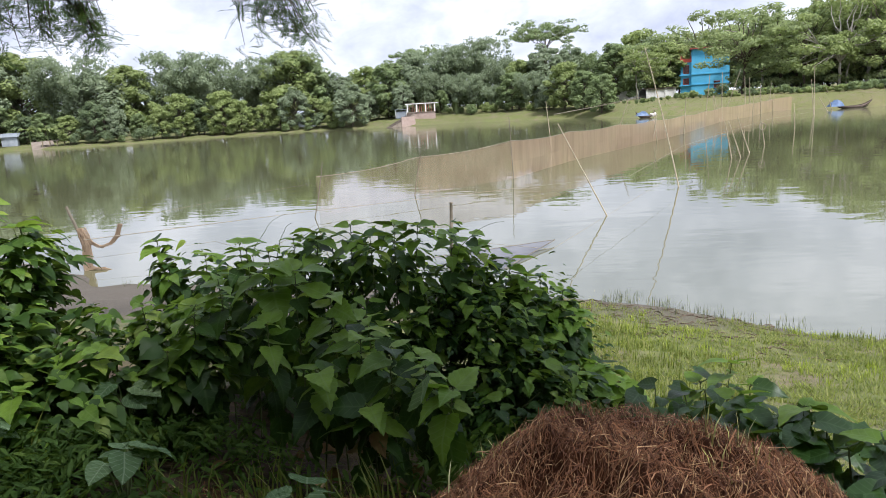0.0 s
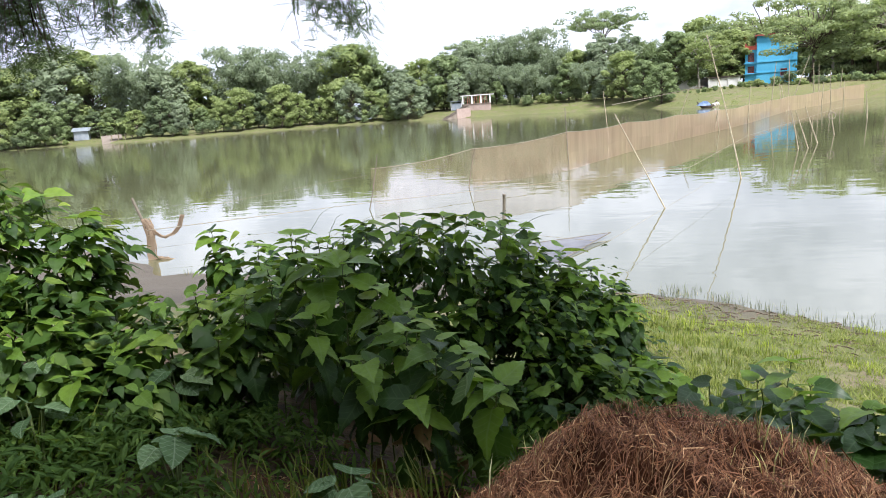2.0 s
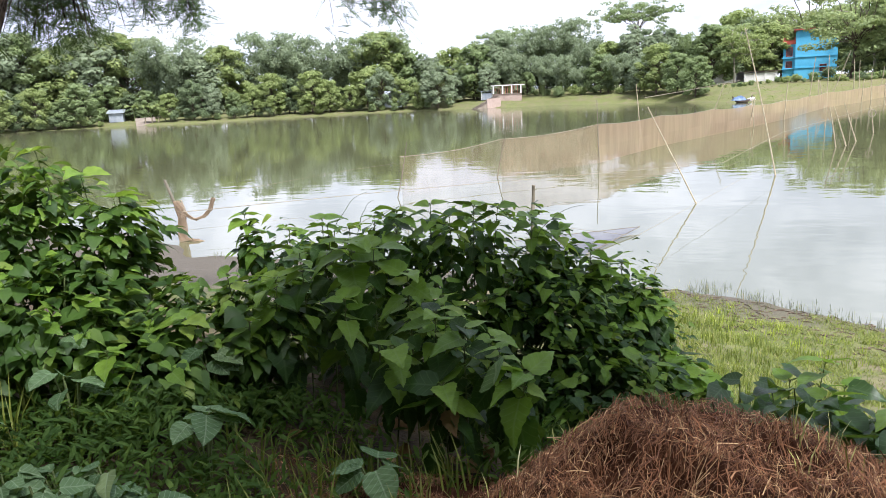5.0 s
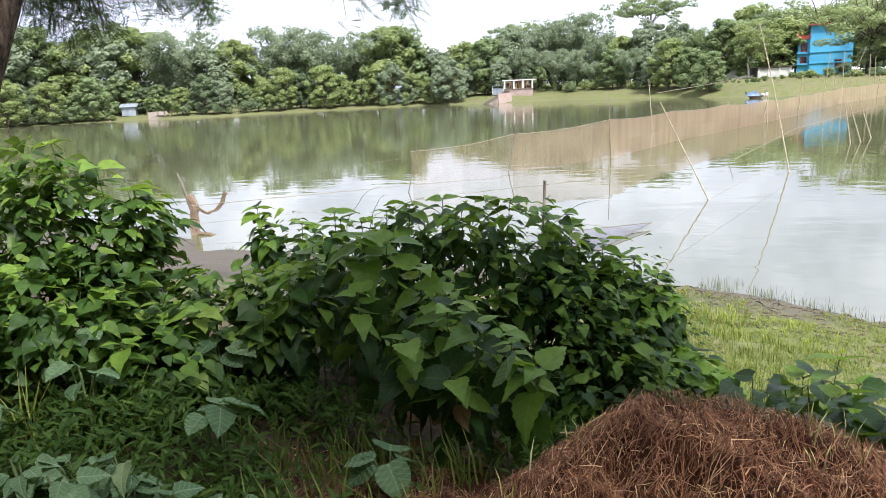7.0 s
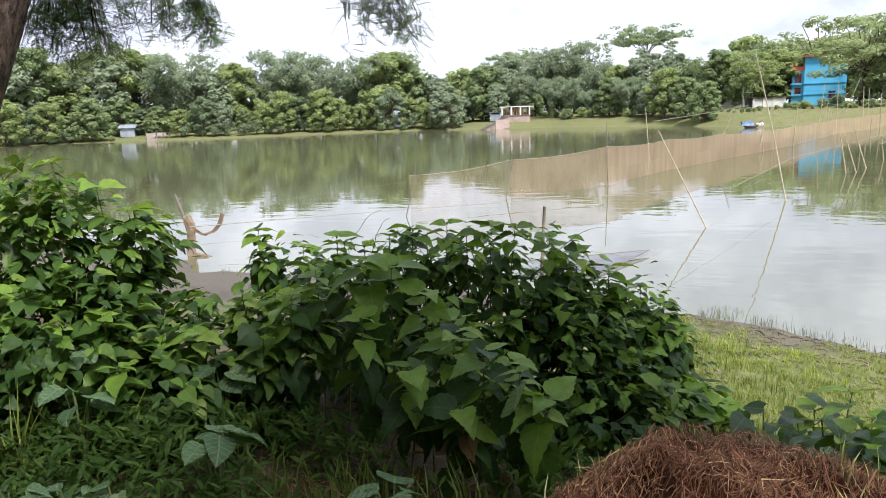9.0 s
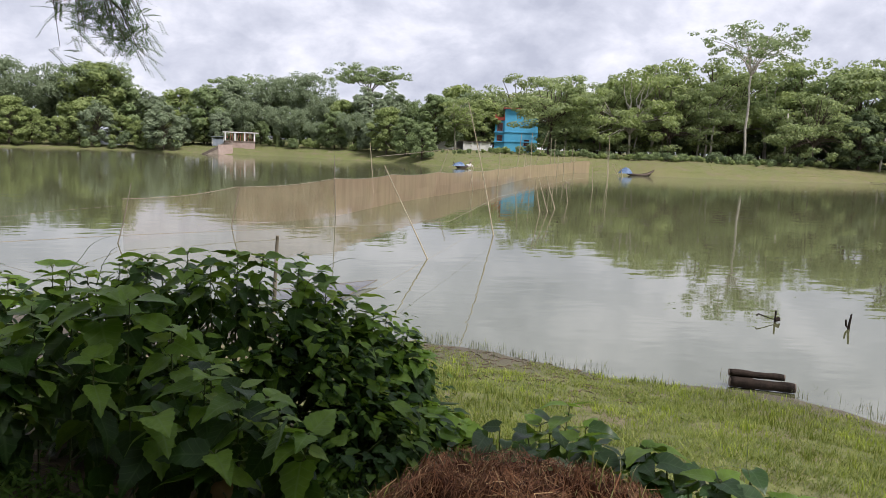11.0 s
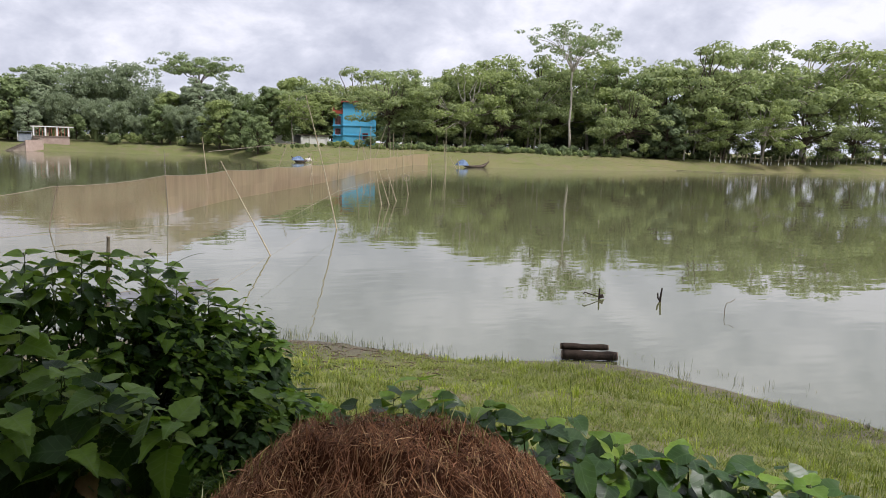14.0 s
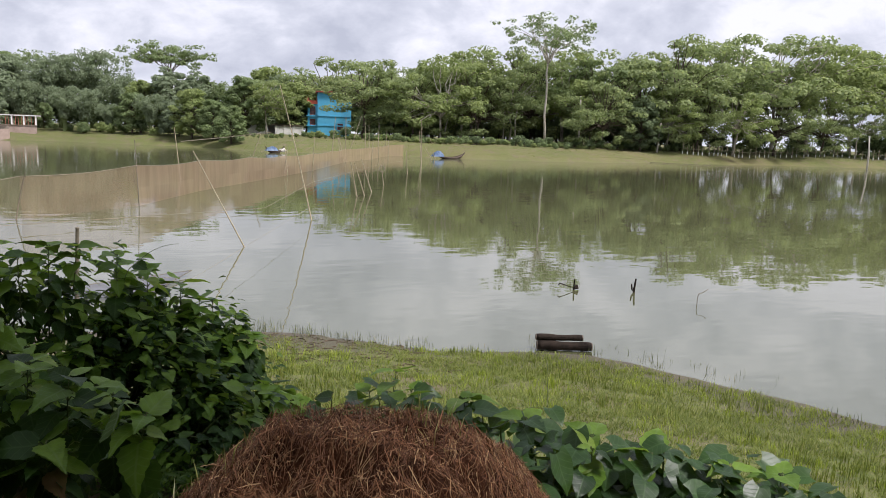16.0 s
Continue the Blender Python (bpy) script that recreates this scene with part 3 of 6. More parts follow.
def left_landing():
    x, y, _ = polar(-32.5, 168.5)
    s = thing("boat_ramp", pose(x, y, 0, 0, 0, 30) @ Matrix.Diagonal((1, 1, 0.75, 1)), "worn concrete ramp sloping down into the water", "ramp")
    g = Geo().add([(-2.2, -2.6, -0.35), (2.0, -2.6, -0.35), (1.5, 4.2, 2.1), (-2.6, 4.2, 2.1), (-2.2, -2.6, -0.7), (2.0, -2.6, -0.7), (1.5, 4.2, 1.0), (-2.6, 4.2, 1.0)],
                  [(0, 1, 2, 3), (7, 6, 5, 4), (0, 4, 5, 1), (1, 5, 6, 2), (2, 6, 7, 3), (3, 7, 4, 0)])
    part("slab", g, M["concrete"], s)
    x, y, _ = polar(-31.7, 168.5)
    p = thing("jetty", pose(x, y, 0, 0, 0, 28), "weathered bamboo jetty standing over the muddy edge", "jetty")
    for i in range(9):
        part("plank", Geo().box(-3.0 + i * 0.68, -0.9, 1.6, -2.4 + i * 0.68, 0.9, 1.7), M["concrete"], p)
    for i in range(5):
        for yy in (-0.8, 0.8):
            part("post", Geo().tube([(-2.7 + i * 1.35, yy, -0.4), (-2.7 + i * 1.35, yy, 1.6)], 0.08, 6), M["bamboo"], p)
    x, y, _ = polar(-34.5, 179)
    t = thing("tin_shed", pose(x, y, ground_z(x, y), 0, 0, 25), "small leaning grey tin shed under trees", "shed")
    part("wall", Geo().box(-1.5, -1.2, 0, 1.5, 1.2, 2.0), M["tin"], t)
    part("roof", Geo().add([(-1.9, -1.6, 1.95), (1.9, -1.6, 1.95), (1.9, 1.6, 2.7), (-1.9, 1.6, 2.7), (-1.9, -1.6, 2.02), (1.9, -1.6, 2.02), (1.9, 1.6, 2.77), (-1.9, 1.6, 2.77)],
                           [(3, 2, 1, 0), (4, 5, 6, 7), (0, 1, 5, 4), (1, 2, 6, 5), (2, 3, 7, 6), (3, 0, 4, 7)]), M["tin"], t)
    x, y, _ = polar(-14.0, 175)
    w = thing("tin_house", pose(x, y, ground_z(x, y), 0, 0, 10), "pale grey tin-walled house half hidden by trees", "house")
    part("wall", Geo().box(-2.2, -1.5, 0, 2.2, 1.5, 2.9), M["tin"], w)
    part("roof", Geo().add([(-2.5, -1.8, 2.85), (2.5, -1.8, 2.85), (2.5, 0, 3.9), (-2.5, 0, 3.9), (2.5, 1.8, 2.85), (-2.5, 1.8, 2.85)],
                           [(0, 1, 2, 3), (3, 2, 4, 5), (0, 3, 5), (1, 4, 2), (0, 5, 4, 1)]), M["tin"], w)


def boat(x, y, yaw, length, label, cover=None, bundle=False):
    b = thing("boat", pose(x, y, 0.0, 0, 0, yaw), label, "boat")
    g, n, sides = Geo(), 15, 9
    verts = []
    for i in range(n):
        u = i / (n - 1) * 2 - 1
        wid = 0.62 * max(0.03, 1 - abs(u) ** 2.6)
        rise = 0.75 * abs(u) ** 3.2
        for j in range(sides):
            a = math.pi * j / (sides - 1)
            verts.append((u * length / 2, -math.cos(a) * wid, rise + 0.33 - 0.48 * math.sin(a) * (1 - 0.6 * u * u)))
    for i in range(n):
        u = i / (n - 1) * 2 - 1
        wid = max(0.02, 0.62 * max(0.03, 1 - abs(u) ** 2.6) - 0.05)
        rise = 0.75 * abs(u) ** 3.2
        for j in range(sides):
            a = math.pi * j / (sides - 1)
            verts.append((u * length / 2 * 0.985, -math.cos(a) * wid, rise + 0.335 - 0.40 * math.sin(a) * (1 - 0.6 * u * u)))
    o = n * sides
    faces = []
    for i in range(n - 1):
        for j in range(sides - 1):
            q = (i * sides + j, i * sides + j + 1, (i + 1) * sides + j + 1, (i + 1) * sides + j)
            faces += [q, tuple(o + k for k in reversed(q))]
        for j in (0, sides - 1):
            faces.append((i * sides + j, (i + 1) * sides + j, o + (i + 1) * sides + j, o + i * sides + j))
    part("hull", g.add(verts, faces), M["boat"], b, "dark tarred hull", True)
    for u in (-0.45, 0.0, 0.45):
        part("thwart", Geo().box(u * length / 2 - 0.1, -0.5, 0.22, u * length / 2 + 0.1, 0.5, 0.27), M["boat"], b)
    if cover:
        cg, rows, cols = Geo(), 9, 9
        vs = []
        for i in range(rows):
            for j in range(cols):
                u, w = i / (rows - 1) * 2 - 1, j / (cols - 1) * 2 - 1
                hh = (1 - u * u) ** 0.5 * (1 - w * w) ** 0.5 if abs(u) < 1 and abs(w) < 1 else 0
                vs.append((cover[0] + u * cover[1], w * 0.7, 0.34 + cover[2] * hh * (0.75 + 0.25 * math.sin(5 * u + 3 * w))))
        part("cover", cg.add(vs, [(i * cols + j, (i + 1) * cols + j, (i + 1) * cols + j + 1, i * cols + j + 1) for i in range(rows - 1) for j in range(cols - 1)]),
             M["tarp"], b, "crumpled blue tarpaulin cover")
    if bundle:
        bg = bmesh.new()
        bmesh.ops.create_icosphere(bg, subdivisions=2, radius=0.5)
        for v in bg.verts:
            v.co = Vector((v.co.x * 1.2 + 1.3, v.co.y, 0.45 + v.co.z * 0.6 + 0.08 * math.sin(9 * v.co.x)))
        me = bpy.data.meshes.new("bundle")
        bg.to_mesh(me)
        part("sack", me, M["palecloth"], b, "pale cloth bundle")


def fence():
    f = thing("fence", Matrix(), "row of bamboo fence posts with pale feet along the far bank", "fence")
    rng = random.Random(5)
    line = []
    for i in range(40):
        az = 44.5 + i * 0.36
        line.append(polar(az, float(np.interp(az, [a for a, _ in FAR], [d for _, d in FAR])) + 9.5))
    for x, y, _ in line:
        x, y = x + rng.uniform(-0.3, 0.3), y + rng.uniform(-0.3, 0.3)
        z = ground_z(x, y)
        hh = rng.uniform(1.5, 2.5)
        p = part("post", Geo().tube([(x, y, z + 0.6), (x + rng.uniform(-0.15, 0.15), y, z + hh)], 0.085, 6), M["bamboo"], f)
        part("foot", Geo().tube([(x, y, z - 0.2), (x, y, z + 0.6)], 0.11, 6), M["white"], p, "whitewashed foot")
    part("rail", Geo().tube([(x, y, ground_z(x, y) + 1.15) for x, y, _ in line], 0.03, 4), M["bamboo"], f)


blue_house()
school()
pavilion()
left_landing()
boat(*polar(26.4, 114.0)[:2], 8, 5.8, "long dark wooden boat moored by the far bank with blue cover", (-2.4, 1.0, 1.0))
boat(*polar(12.5, 115.5)[:2], 4, 3.0, "small boat under blue tarpaulin with pale bundle", (-0.5, 1.0, 0.75), True)
fence()


# ---- poles, nets and ropes in the pond ----
def bamboo_pole(base, top, radius, label, material="bamboo", group="bamboo poles in the pond", bend=0.0):
    b, t = Vector(base), Vector(top)
    down = b - (t - b) * (0.9 / max((t - b).length, 0.5))
    pts, rad = [], []
    n = max(6, int((t - down).length / 0.4))
    for i in range(n + 1):
        u = i / n
        p = down.lerp(t, u) + Vector((1, 0.3, 0)) * bend * math.sin(math.pi * u)
        for du, rr in ((-0.006, 1.0), (0.0, 1.22), (0.006, 1.0)):
            q = p + (t - down) * du
            pts.append(q - down)
            rad.append(radius * (1.15 - 0.55 * u) * rr)
    ob = part("bamboo_pole", Geo().tube(pts, rad, 6), M[material], None, label, True)
    ob.location = down
    return tagged(ob, category="pole", group=group)


PALE = "pale weathered bamboo pole standing in the pond"
POLES = [((8.66, 49.04, 0), (9.67, 48.66, 3.16)), ((12.81, 55.2, 0), (13.05, 54.9, 2.2)), ((13.2, 55.6, 0), (12.9, 55.3, 2.3)), ((17.2, 62.76, 0), (17.3, 62.5, 3.1)),
         ((22.1, 73.3, 0), (22.5, 73.0, 5.06)), ((27.0, 83.1, 0), (26.9, 82.9, 5.4)), ((28.3, 86.8, 0), (29.95, 85.8, 5.8)), ((38.3, 105.7, 0), (38.1, 105.6, 5.0)),
         ((25.3, 80.0, 0), (25.0, 79.9, 3.0)), ((26.3, 81.6, 0), (25.6, 81.4, 2.9)), ((33.5, 91.6, 0), (33.55, 91.3, 2.7)), ((37.8, 100.3, 0), (37.6, 100.2, 4.06)),
         ((41.8, 108.1, 0), (42.0, 107.8, 4.1)), ((42.4, 108.0, 0), (42.3, 107.8, 2.6)), ((14.6, 40.2, 0), (13.92, 40.2, 1.96)), ((12.7, 37.5, 0), (12.3, 37.4, 1.9)),
         ((13.3, 37.9, 0), (12.6, 37.7, 1.9)), ((17.4, 45.4, 0), (17.1, 45.2, 1.4)), ((25.2, 59.7, 0), (25.0, 59.5, 2.1)), ((38.6, 86.3, 0), (38.4, 86.2, 5.65)),
         ((38.2, 85.5, 0), (37.7, 85.3, 4.1)), ((43.8, 94.2, 0), (42.7, 94.4, 1.9)), ((45.2, 96.0, 0), (44.7, 96.0, 1.6)), ((54.8, 116, 0), (53.6, 116.3, 3.0)),
         ((57.6, 120.5, 0), (56.8, 120.6, 2.8)), ((59.5, 123, 0), (59.4, 123, 2.0)), ((33.0, 92.5, 0), (32.7, 92.3, 5.0)), ((4.7, 50.6, 0), (4.4, 50.7, 3.46))]
for b_, t_ in POLES:
    d_ = math.hypot(b_[0], b_[1])
    bamboo_pole(b_, t_, 0.022 + 0.00034 * d_, PALE, bend=0.02 * math.sin(d_))
bamboo_pole((7.25, 27.2, 0), (6.35, 28.6, 5.25), 0.027, "tall thin pale bamboo pole bending over the water", bend=0.06)
bamboo_pole((3.57, 21.28, 0), (2.28, 22.2, 2.78), 0.024, "leaning thin brown bamboo pole in the water")
bamboo_pole((1.28, 33.4, 0), (1.18, 33.4, 2.85), 0.025, "thin dark bamboo pole holding the net edge", "grey_bamboo")
bamboo_pole((-6.05, 23.96, 0), (-5.6, 24.1, 1.9), 0.022, "thin dark bent cane in the shallow water", "grey_bamboo", bend=0.05)
bamboo_pole((-2.94, 28.95, 0), (-2.63, 29.0, 1.65), 0.024, "thin dark bent cane in the shallow water", "grey_bamboo", bend=-0.05)
bamboo_pole((-0.70, 11.9, ground_z(-0.7, 11.9)), (-0.62, 11.9, 1.9), 0.045, "dark cut bamboo stake at the water's edge", "grey_bamboo")


def ring(x, y, z, r):
    pts = [(x + r * math.cos(a), y, z + r * math.sin(a)) for a in np.linspace(0, 2 * math.pi, 15)]
    ob = part("rope_ring", Geo().tube(pts, 0.03, 5), M["rope"], None, "pale coil of rope tied to a pole", True)
    tagged(ob, category="rope")


ring(17.15, 45.2, 1.15, 0.2)

NET = [(-5.85, 24.0), (-2.8, 28.97), (1.25, 33.4), (4.9, 41.4), (8.9, 48.3), (12.9, 55.2), (17.2, 62.9), (22.1, 73.0), (27.0, 83.1), (33.4, 92.2), (38.2, 101.2), (42.4, 108.2)]
NET_TOP = [1.42, 1.56, 1.78, 1.70, 1.66, 1.58, 1.55, 1.55, 1.6, 1.68, 1.72, 1.75]


def long_net():
    n = thing("fish_net", Matrix(), "long brown fish net hung on bamboo poles across the pond", "net")
    g, top = Geo(), []
    verts = []
    for i in range(len(NET) - 1):
        (ax, ay), (bx, by) = NET[i], NET[i + 1]
        k = 14
        for j in range(k + (i == len(NET) - 2)):
            u = j / k
            sag = 0.11 * math.sin(math.pi * u)
            x, y = ax + (bx - ax) * u, ay + (by - ay) * u
            z = NET_TOP[i] + (NET_TOP[i + 1] - NET_TOP[i]) * u - sag
            top.append((x, y, z))
            w = 0.05 * math.sin(7 * i + 9 * u)
            verts += [(x + w, y - w, -0.6), (x - w, y + 0.6 * w, z * 0.45), (x, y, z)]
    m = len(top)
    for k in range(len(NET) - 1):
        o = 14 * k
        panel = Geo().add(verts[3 * o:3 * (o + 15)], [(3 * i + r, 3 * i + 3 + r, 3 * i + 4 + r, 3 * i + 1 + r) for i in range(14) for r in (0, 1)])
        part("netting", panel, M["net_thin"] if k == 0 else M["net_mid"] if k == 1 else M["net"], n)
    part("head_rope", Geo().tube(top, 0.013, 5), M["rope"], n, "pale rope along the top edge")
    # far end panel, folded back
    ex, ey = NET[-1]
    e = Geo().add([(ex, ey, -0.5), (ex + 3.4, ey + 1.6, -0.5), (ex + 3.4, ey + 1.6, 1.95), (ex, ey, 1.75)], [(0, 1, 2, 3)])
    part("end_panel", e, M["net"], n)


def rope(points, radius, label, sag=0.0, category="rope"):
    pts = []
    for (a, b) in zip(points, points[1:]):
        for j in range(10):
            u = j / 10
            p = Vector(a).lerp(Vector(b), u)
            p.z -= sag * math.sin(math.pi * u)
            pts.append(p)
    pts.append(Vector(points[-1]))
    ob = part("rope", Geo().tube(pts, radius, 4), M["rope"], None, label)
    return tagged(ob, category=category)


long_net()
rope([(-9.0, 14.9, 1.1), (-6.0, 24.0, 0.25), (6.2, 30.9, 0.12), (12.2, 44.6, 0.3), (29.7, 76.6, 0.25), (38.6, 86.3, 0.4), (54.8, 122, 0.5)], 0.009, "pale rope stretched low over the water between poles")
rope([(60, 125, 0.5), (80, 118, 0.18), (92, 104, 0.12), (99, 88, 0.1)], 0.05, "pale float line lying on the pond")
rope([(-0.6, 11.9, 1.25), (1.3, 14.6, 0.45), (7.2, 27.3, 0.5)], 0.004, "thin line from stake to pole")
rope([(12, 122.5, 1.2), (18.5, 122.8, 2.0), (26.5, 121.5, 3.2)], 0.055, "long bamboo of a raised lift net lying over the bank", category="bamboo")


def lift_net():
    """Small triangular net on a frame, half out of the water."""
    x, y = 0.0, 15.0
    n = thing("hand_net", pose(x, y, 0), "grey triangular fish net stretched over the water", "net")
    tip, lo, hi = (1.63, 2.4, 0.10), (0.30, -0.15, 0.02), (-1.3, 0.7, 0.16)
    part("netting", Geo().add([tip, lo, hi, (-0.1, 0.75, 0.05)], [(0, 3, 1), (0, 2, 3), (1, 3, 2)]), M["greynet"], n)
    part("frame", Geo().tube([hi, tip, lo], 0.012, 5), M["grey_bamboo"], n)


def net_post():
    x, y = -10.25, 17.0
    z = ground_z(x, y)
    p = thing("net_post", pose(x, y, z) @ Matrix.Scale(0.92, 4), "leaning bamboo post hung with a bundle of tan netting", "post")
    part("post", Geo().tube([(0.1, 0, -0.5), (0.02, 0, 0.8), (-0.32, 0, 1.85)], [0.05, 0.045, 0.04], 7), M["grey_bamboo"], p)
    r = random.Random(17)

    def skein(name, line, width, count, label):
        """A hank of netting: many slack strands along one line."""
        g = Geo()
        for i in range(count):
            a, d = r.uniform(0, 6.28), width * math.sqrt(r.random())
            pts = []
            for j, q in enumerate(line):
                w = d * (0.6 + 0.5 * math.sin(j * 1.3 + i))
                pts.append((q[0] + math.cos(a) * w + r.gauss(0, 0.012), q[1] + math.sin(a) * w * 0.7, q[2] + r.gauss(0, 0.02)))
            g.tube(pts, 0.011, 4)
        part(name, g, M["tannet"], p, label, kind="stuff")

    skein("hank", [(0.0, -0.04, 1.22), (0.07, -0.05, 1.05), (0.11, -0.05, 0.75), (0.08, -0.05, 0.4), (0.05, -0.05, 0.15), (0.08, -0.05, -0.02)], 0.15, 90, "hanging tan netting")
    skein("swag", [(0.05, -0.05, 1.12), (0.25, -0.05, 0.82), (0.5, -0.05, 0.70), (0.8, -0.05, 0.78), (1.02, -0.05, 1.0), (1.13, -0.05, 1.28)], 0.065, 45, "swag of tan netting")
    skein("tail", [(0.0, -0.1, 0.05), (0.3, -0.1, 0.12), (0.55, -0.1, 0.08), (0.75, -0.1, 0.03)], 0.09, 40, "netting heaped on the mud")
    rope([(x + 1.15, y, z + 1.3), (x + 4, y + 2.5, z + 1.55), (-6.0, 24.0, 1.2)], 0.004, "thin line holding the net bundle")
    rope([(x + 0.2, y, z + 0.35), (x + 3, y + 1.0, z + 0.45), (-3.4, 13.6, 0.5)], 0.004, "thin line low over the shore")


lift_net()
net_post()


def log_pair():
    for name, a, b, r, lab in (("log", (6.22, 9.42, 0.085), (7.04, 9.03, 0.080), 0.083, "dark wet log lying at the water's edge"), ("log", (6.22, 9.46, 0.215), (6.92, 9.13, 0.215), 0.056, "thinner dark log lying on another log")):
        d = Vector(b) - Vector(a)
        pts, rad = [], []
        for i in range(13):
            u = i / 12
            pts.append(d * u + Vector((0, 0, 0.004 * math.sin(9 * u))))
            rad.append(r * (1 + 0.06 * math.sin(8 * u) + 0.04 * math.sin(23 * u + 1) - 0.1 * u) * (0.93 if i in (0, 12) else 1))
        ob = part(name, Geo().tube(pts, rad, 12), M["log"], None, lab, True)
        ob.location = a
        tagged(ob, category="log", group="logs at the shore")
        for e, s in ((pts[0], -1), (pts[-1], 1)):
            c = e + d.normalized() * 0.004 * s
            part("cut_end", Geo().tube([c - d.normalized() * 0.01, c + d.normalized() * 0.006], rad[0] * 0.92, 12), M["logend"], ob, "cut log end")


log_pair()


def stumps():
    s = part("stump", Geo().tube([(0, 0, -0.5), (0.0, 0, 0.05), (0.01, 0, 0.30)], [0.032, 0.029, 0.024], 7), M["log"], None, "dark stick with twigs standing out of the water")
    s.location, s.scale = (9.75, 13.2, 0), (0.72, 0.72, 0.85)
    tagged(s, category="stump")
    part("knot", Geo().tube([(0.0, -0.02, 0.06), (0.10, -0.03, 0.09), (0.16, -0.02, 0.04)], [0.05, 0.06, 0.02], 6), M["log"], s)
    part("branch", Geo().tube([(0, 0, 0.06), (-0.2, 0.03, 0.11), (-0.5, 0.1, 0.2), (-0.55, 0.1, 0.16)], [0.012, 0.012, 0.02, 0.025], 5), M["log"], s)
    s = part("stump", Geo().tube([(0, 0, -0.5), (0.02, 0, 0.1), (0.06, 0, 0.36)], [0.033, 0.032, 0.022], 7), M["log"], None, "dark forked stump standing out of the water")
    s.location, s.scale = (11.0, 12.55, 0), (0.8, 0.8, 0.9)
    tagged(s, category="stump")
    part("fork", Geo().tube([(0.0, 0, 0.02), (-0.07, 0, 0.1), (-0.09, 0, 0.23)], [0.02, 0.025, 0.02], 6), M["log"], s)
    t = part("twig", Geo().tube([(0, 0, -0.2), (0.0, 0, 0.14), (0.03, 0, 0.24), (0.16, 0, 0.26), (0.30, 0, 0.33)], [0.008, 0.008, 0.007, 0.006, 0.004], 5), M["twig"], None, "thin bent twig poking out of the pond")
    t.location = (11.55, 11.1, 0)
    tagged(t, category="twig")


stumps()


# ---- far trees ----
def scatter(geo, rng, center, radii, count, size, flat=0.5, shell=0.0):
    """Small three-cornered leaf sprays through an ellipsoid."""
    c = np.array(center)
    d = rng.normal(size=(count, 3))
    d /= np.linalg.norm(d, axis=1)[:, None]
    r = (shell + (1 - shell) * rng.rand(count)) ** 0.5
    p = c + d * r[:, None] * np.array(radii)
    nrm = d * 0.9 + rng.normal(size=(count, 3)) * 0.36 + np.array([0, 0, flat])
    nrm /= np.linalg.norm(nrm, axis=1)[:, None]
    a = np.cross(nrm, rng.normal(size=(count, 3)))
    a /= np.linalg.norm(a, axis=1)[:, None] + 1e-9
    b = np.cross(nrm, a)
    s = size * (0.6 + 0.8 * rng.rand(count))[:, None]
    droop = np.array([0, 0, -0.22])
    tris = np.stack([p - a * s * 0.75 - b * s * 0.5, p + a * s * 0.75 - b * s * 0.4 + nrm * s * 0.12, p + b * s * 0.95 + droop * s], 1)
    o = len(geo.v)
    geo.v.extend(map(tuple, tris.reshape(-1, 3).tolist()))
    geo.f.extend([(o + 3 * i, o + 3 * i + 1, o + 3 * i + 2) for i in range(count)])


def limb(geo, rng, start, end, r0, r1, wob=0.06, n=6):
    s, e = Vector(start), Vector(end)
    L = (e - s).length
    pts, rad = [], []
    for i in range(n + 1):
        u = i / n
        p = s.lerp(e, u)
        p.z += 0.10 * L * math.sin(math.pi * u)
        if 0 < i < n:
            p += Vector(rng.normal(size=3)) * wob * L * 0.4
        pts.append(p)
        rad.append(r0 + (r1 - r0) * u)
    geo.tube(pts, rad, 6)
    return pts[-1]


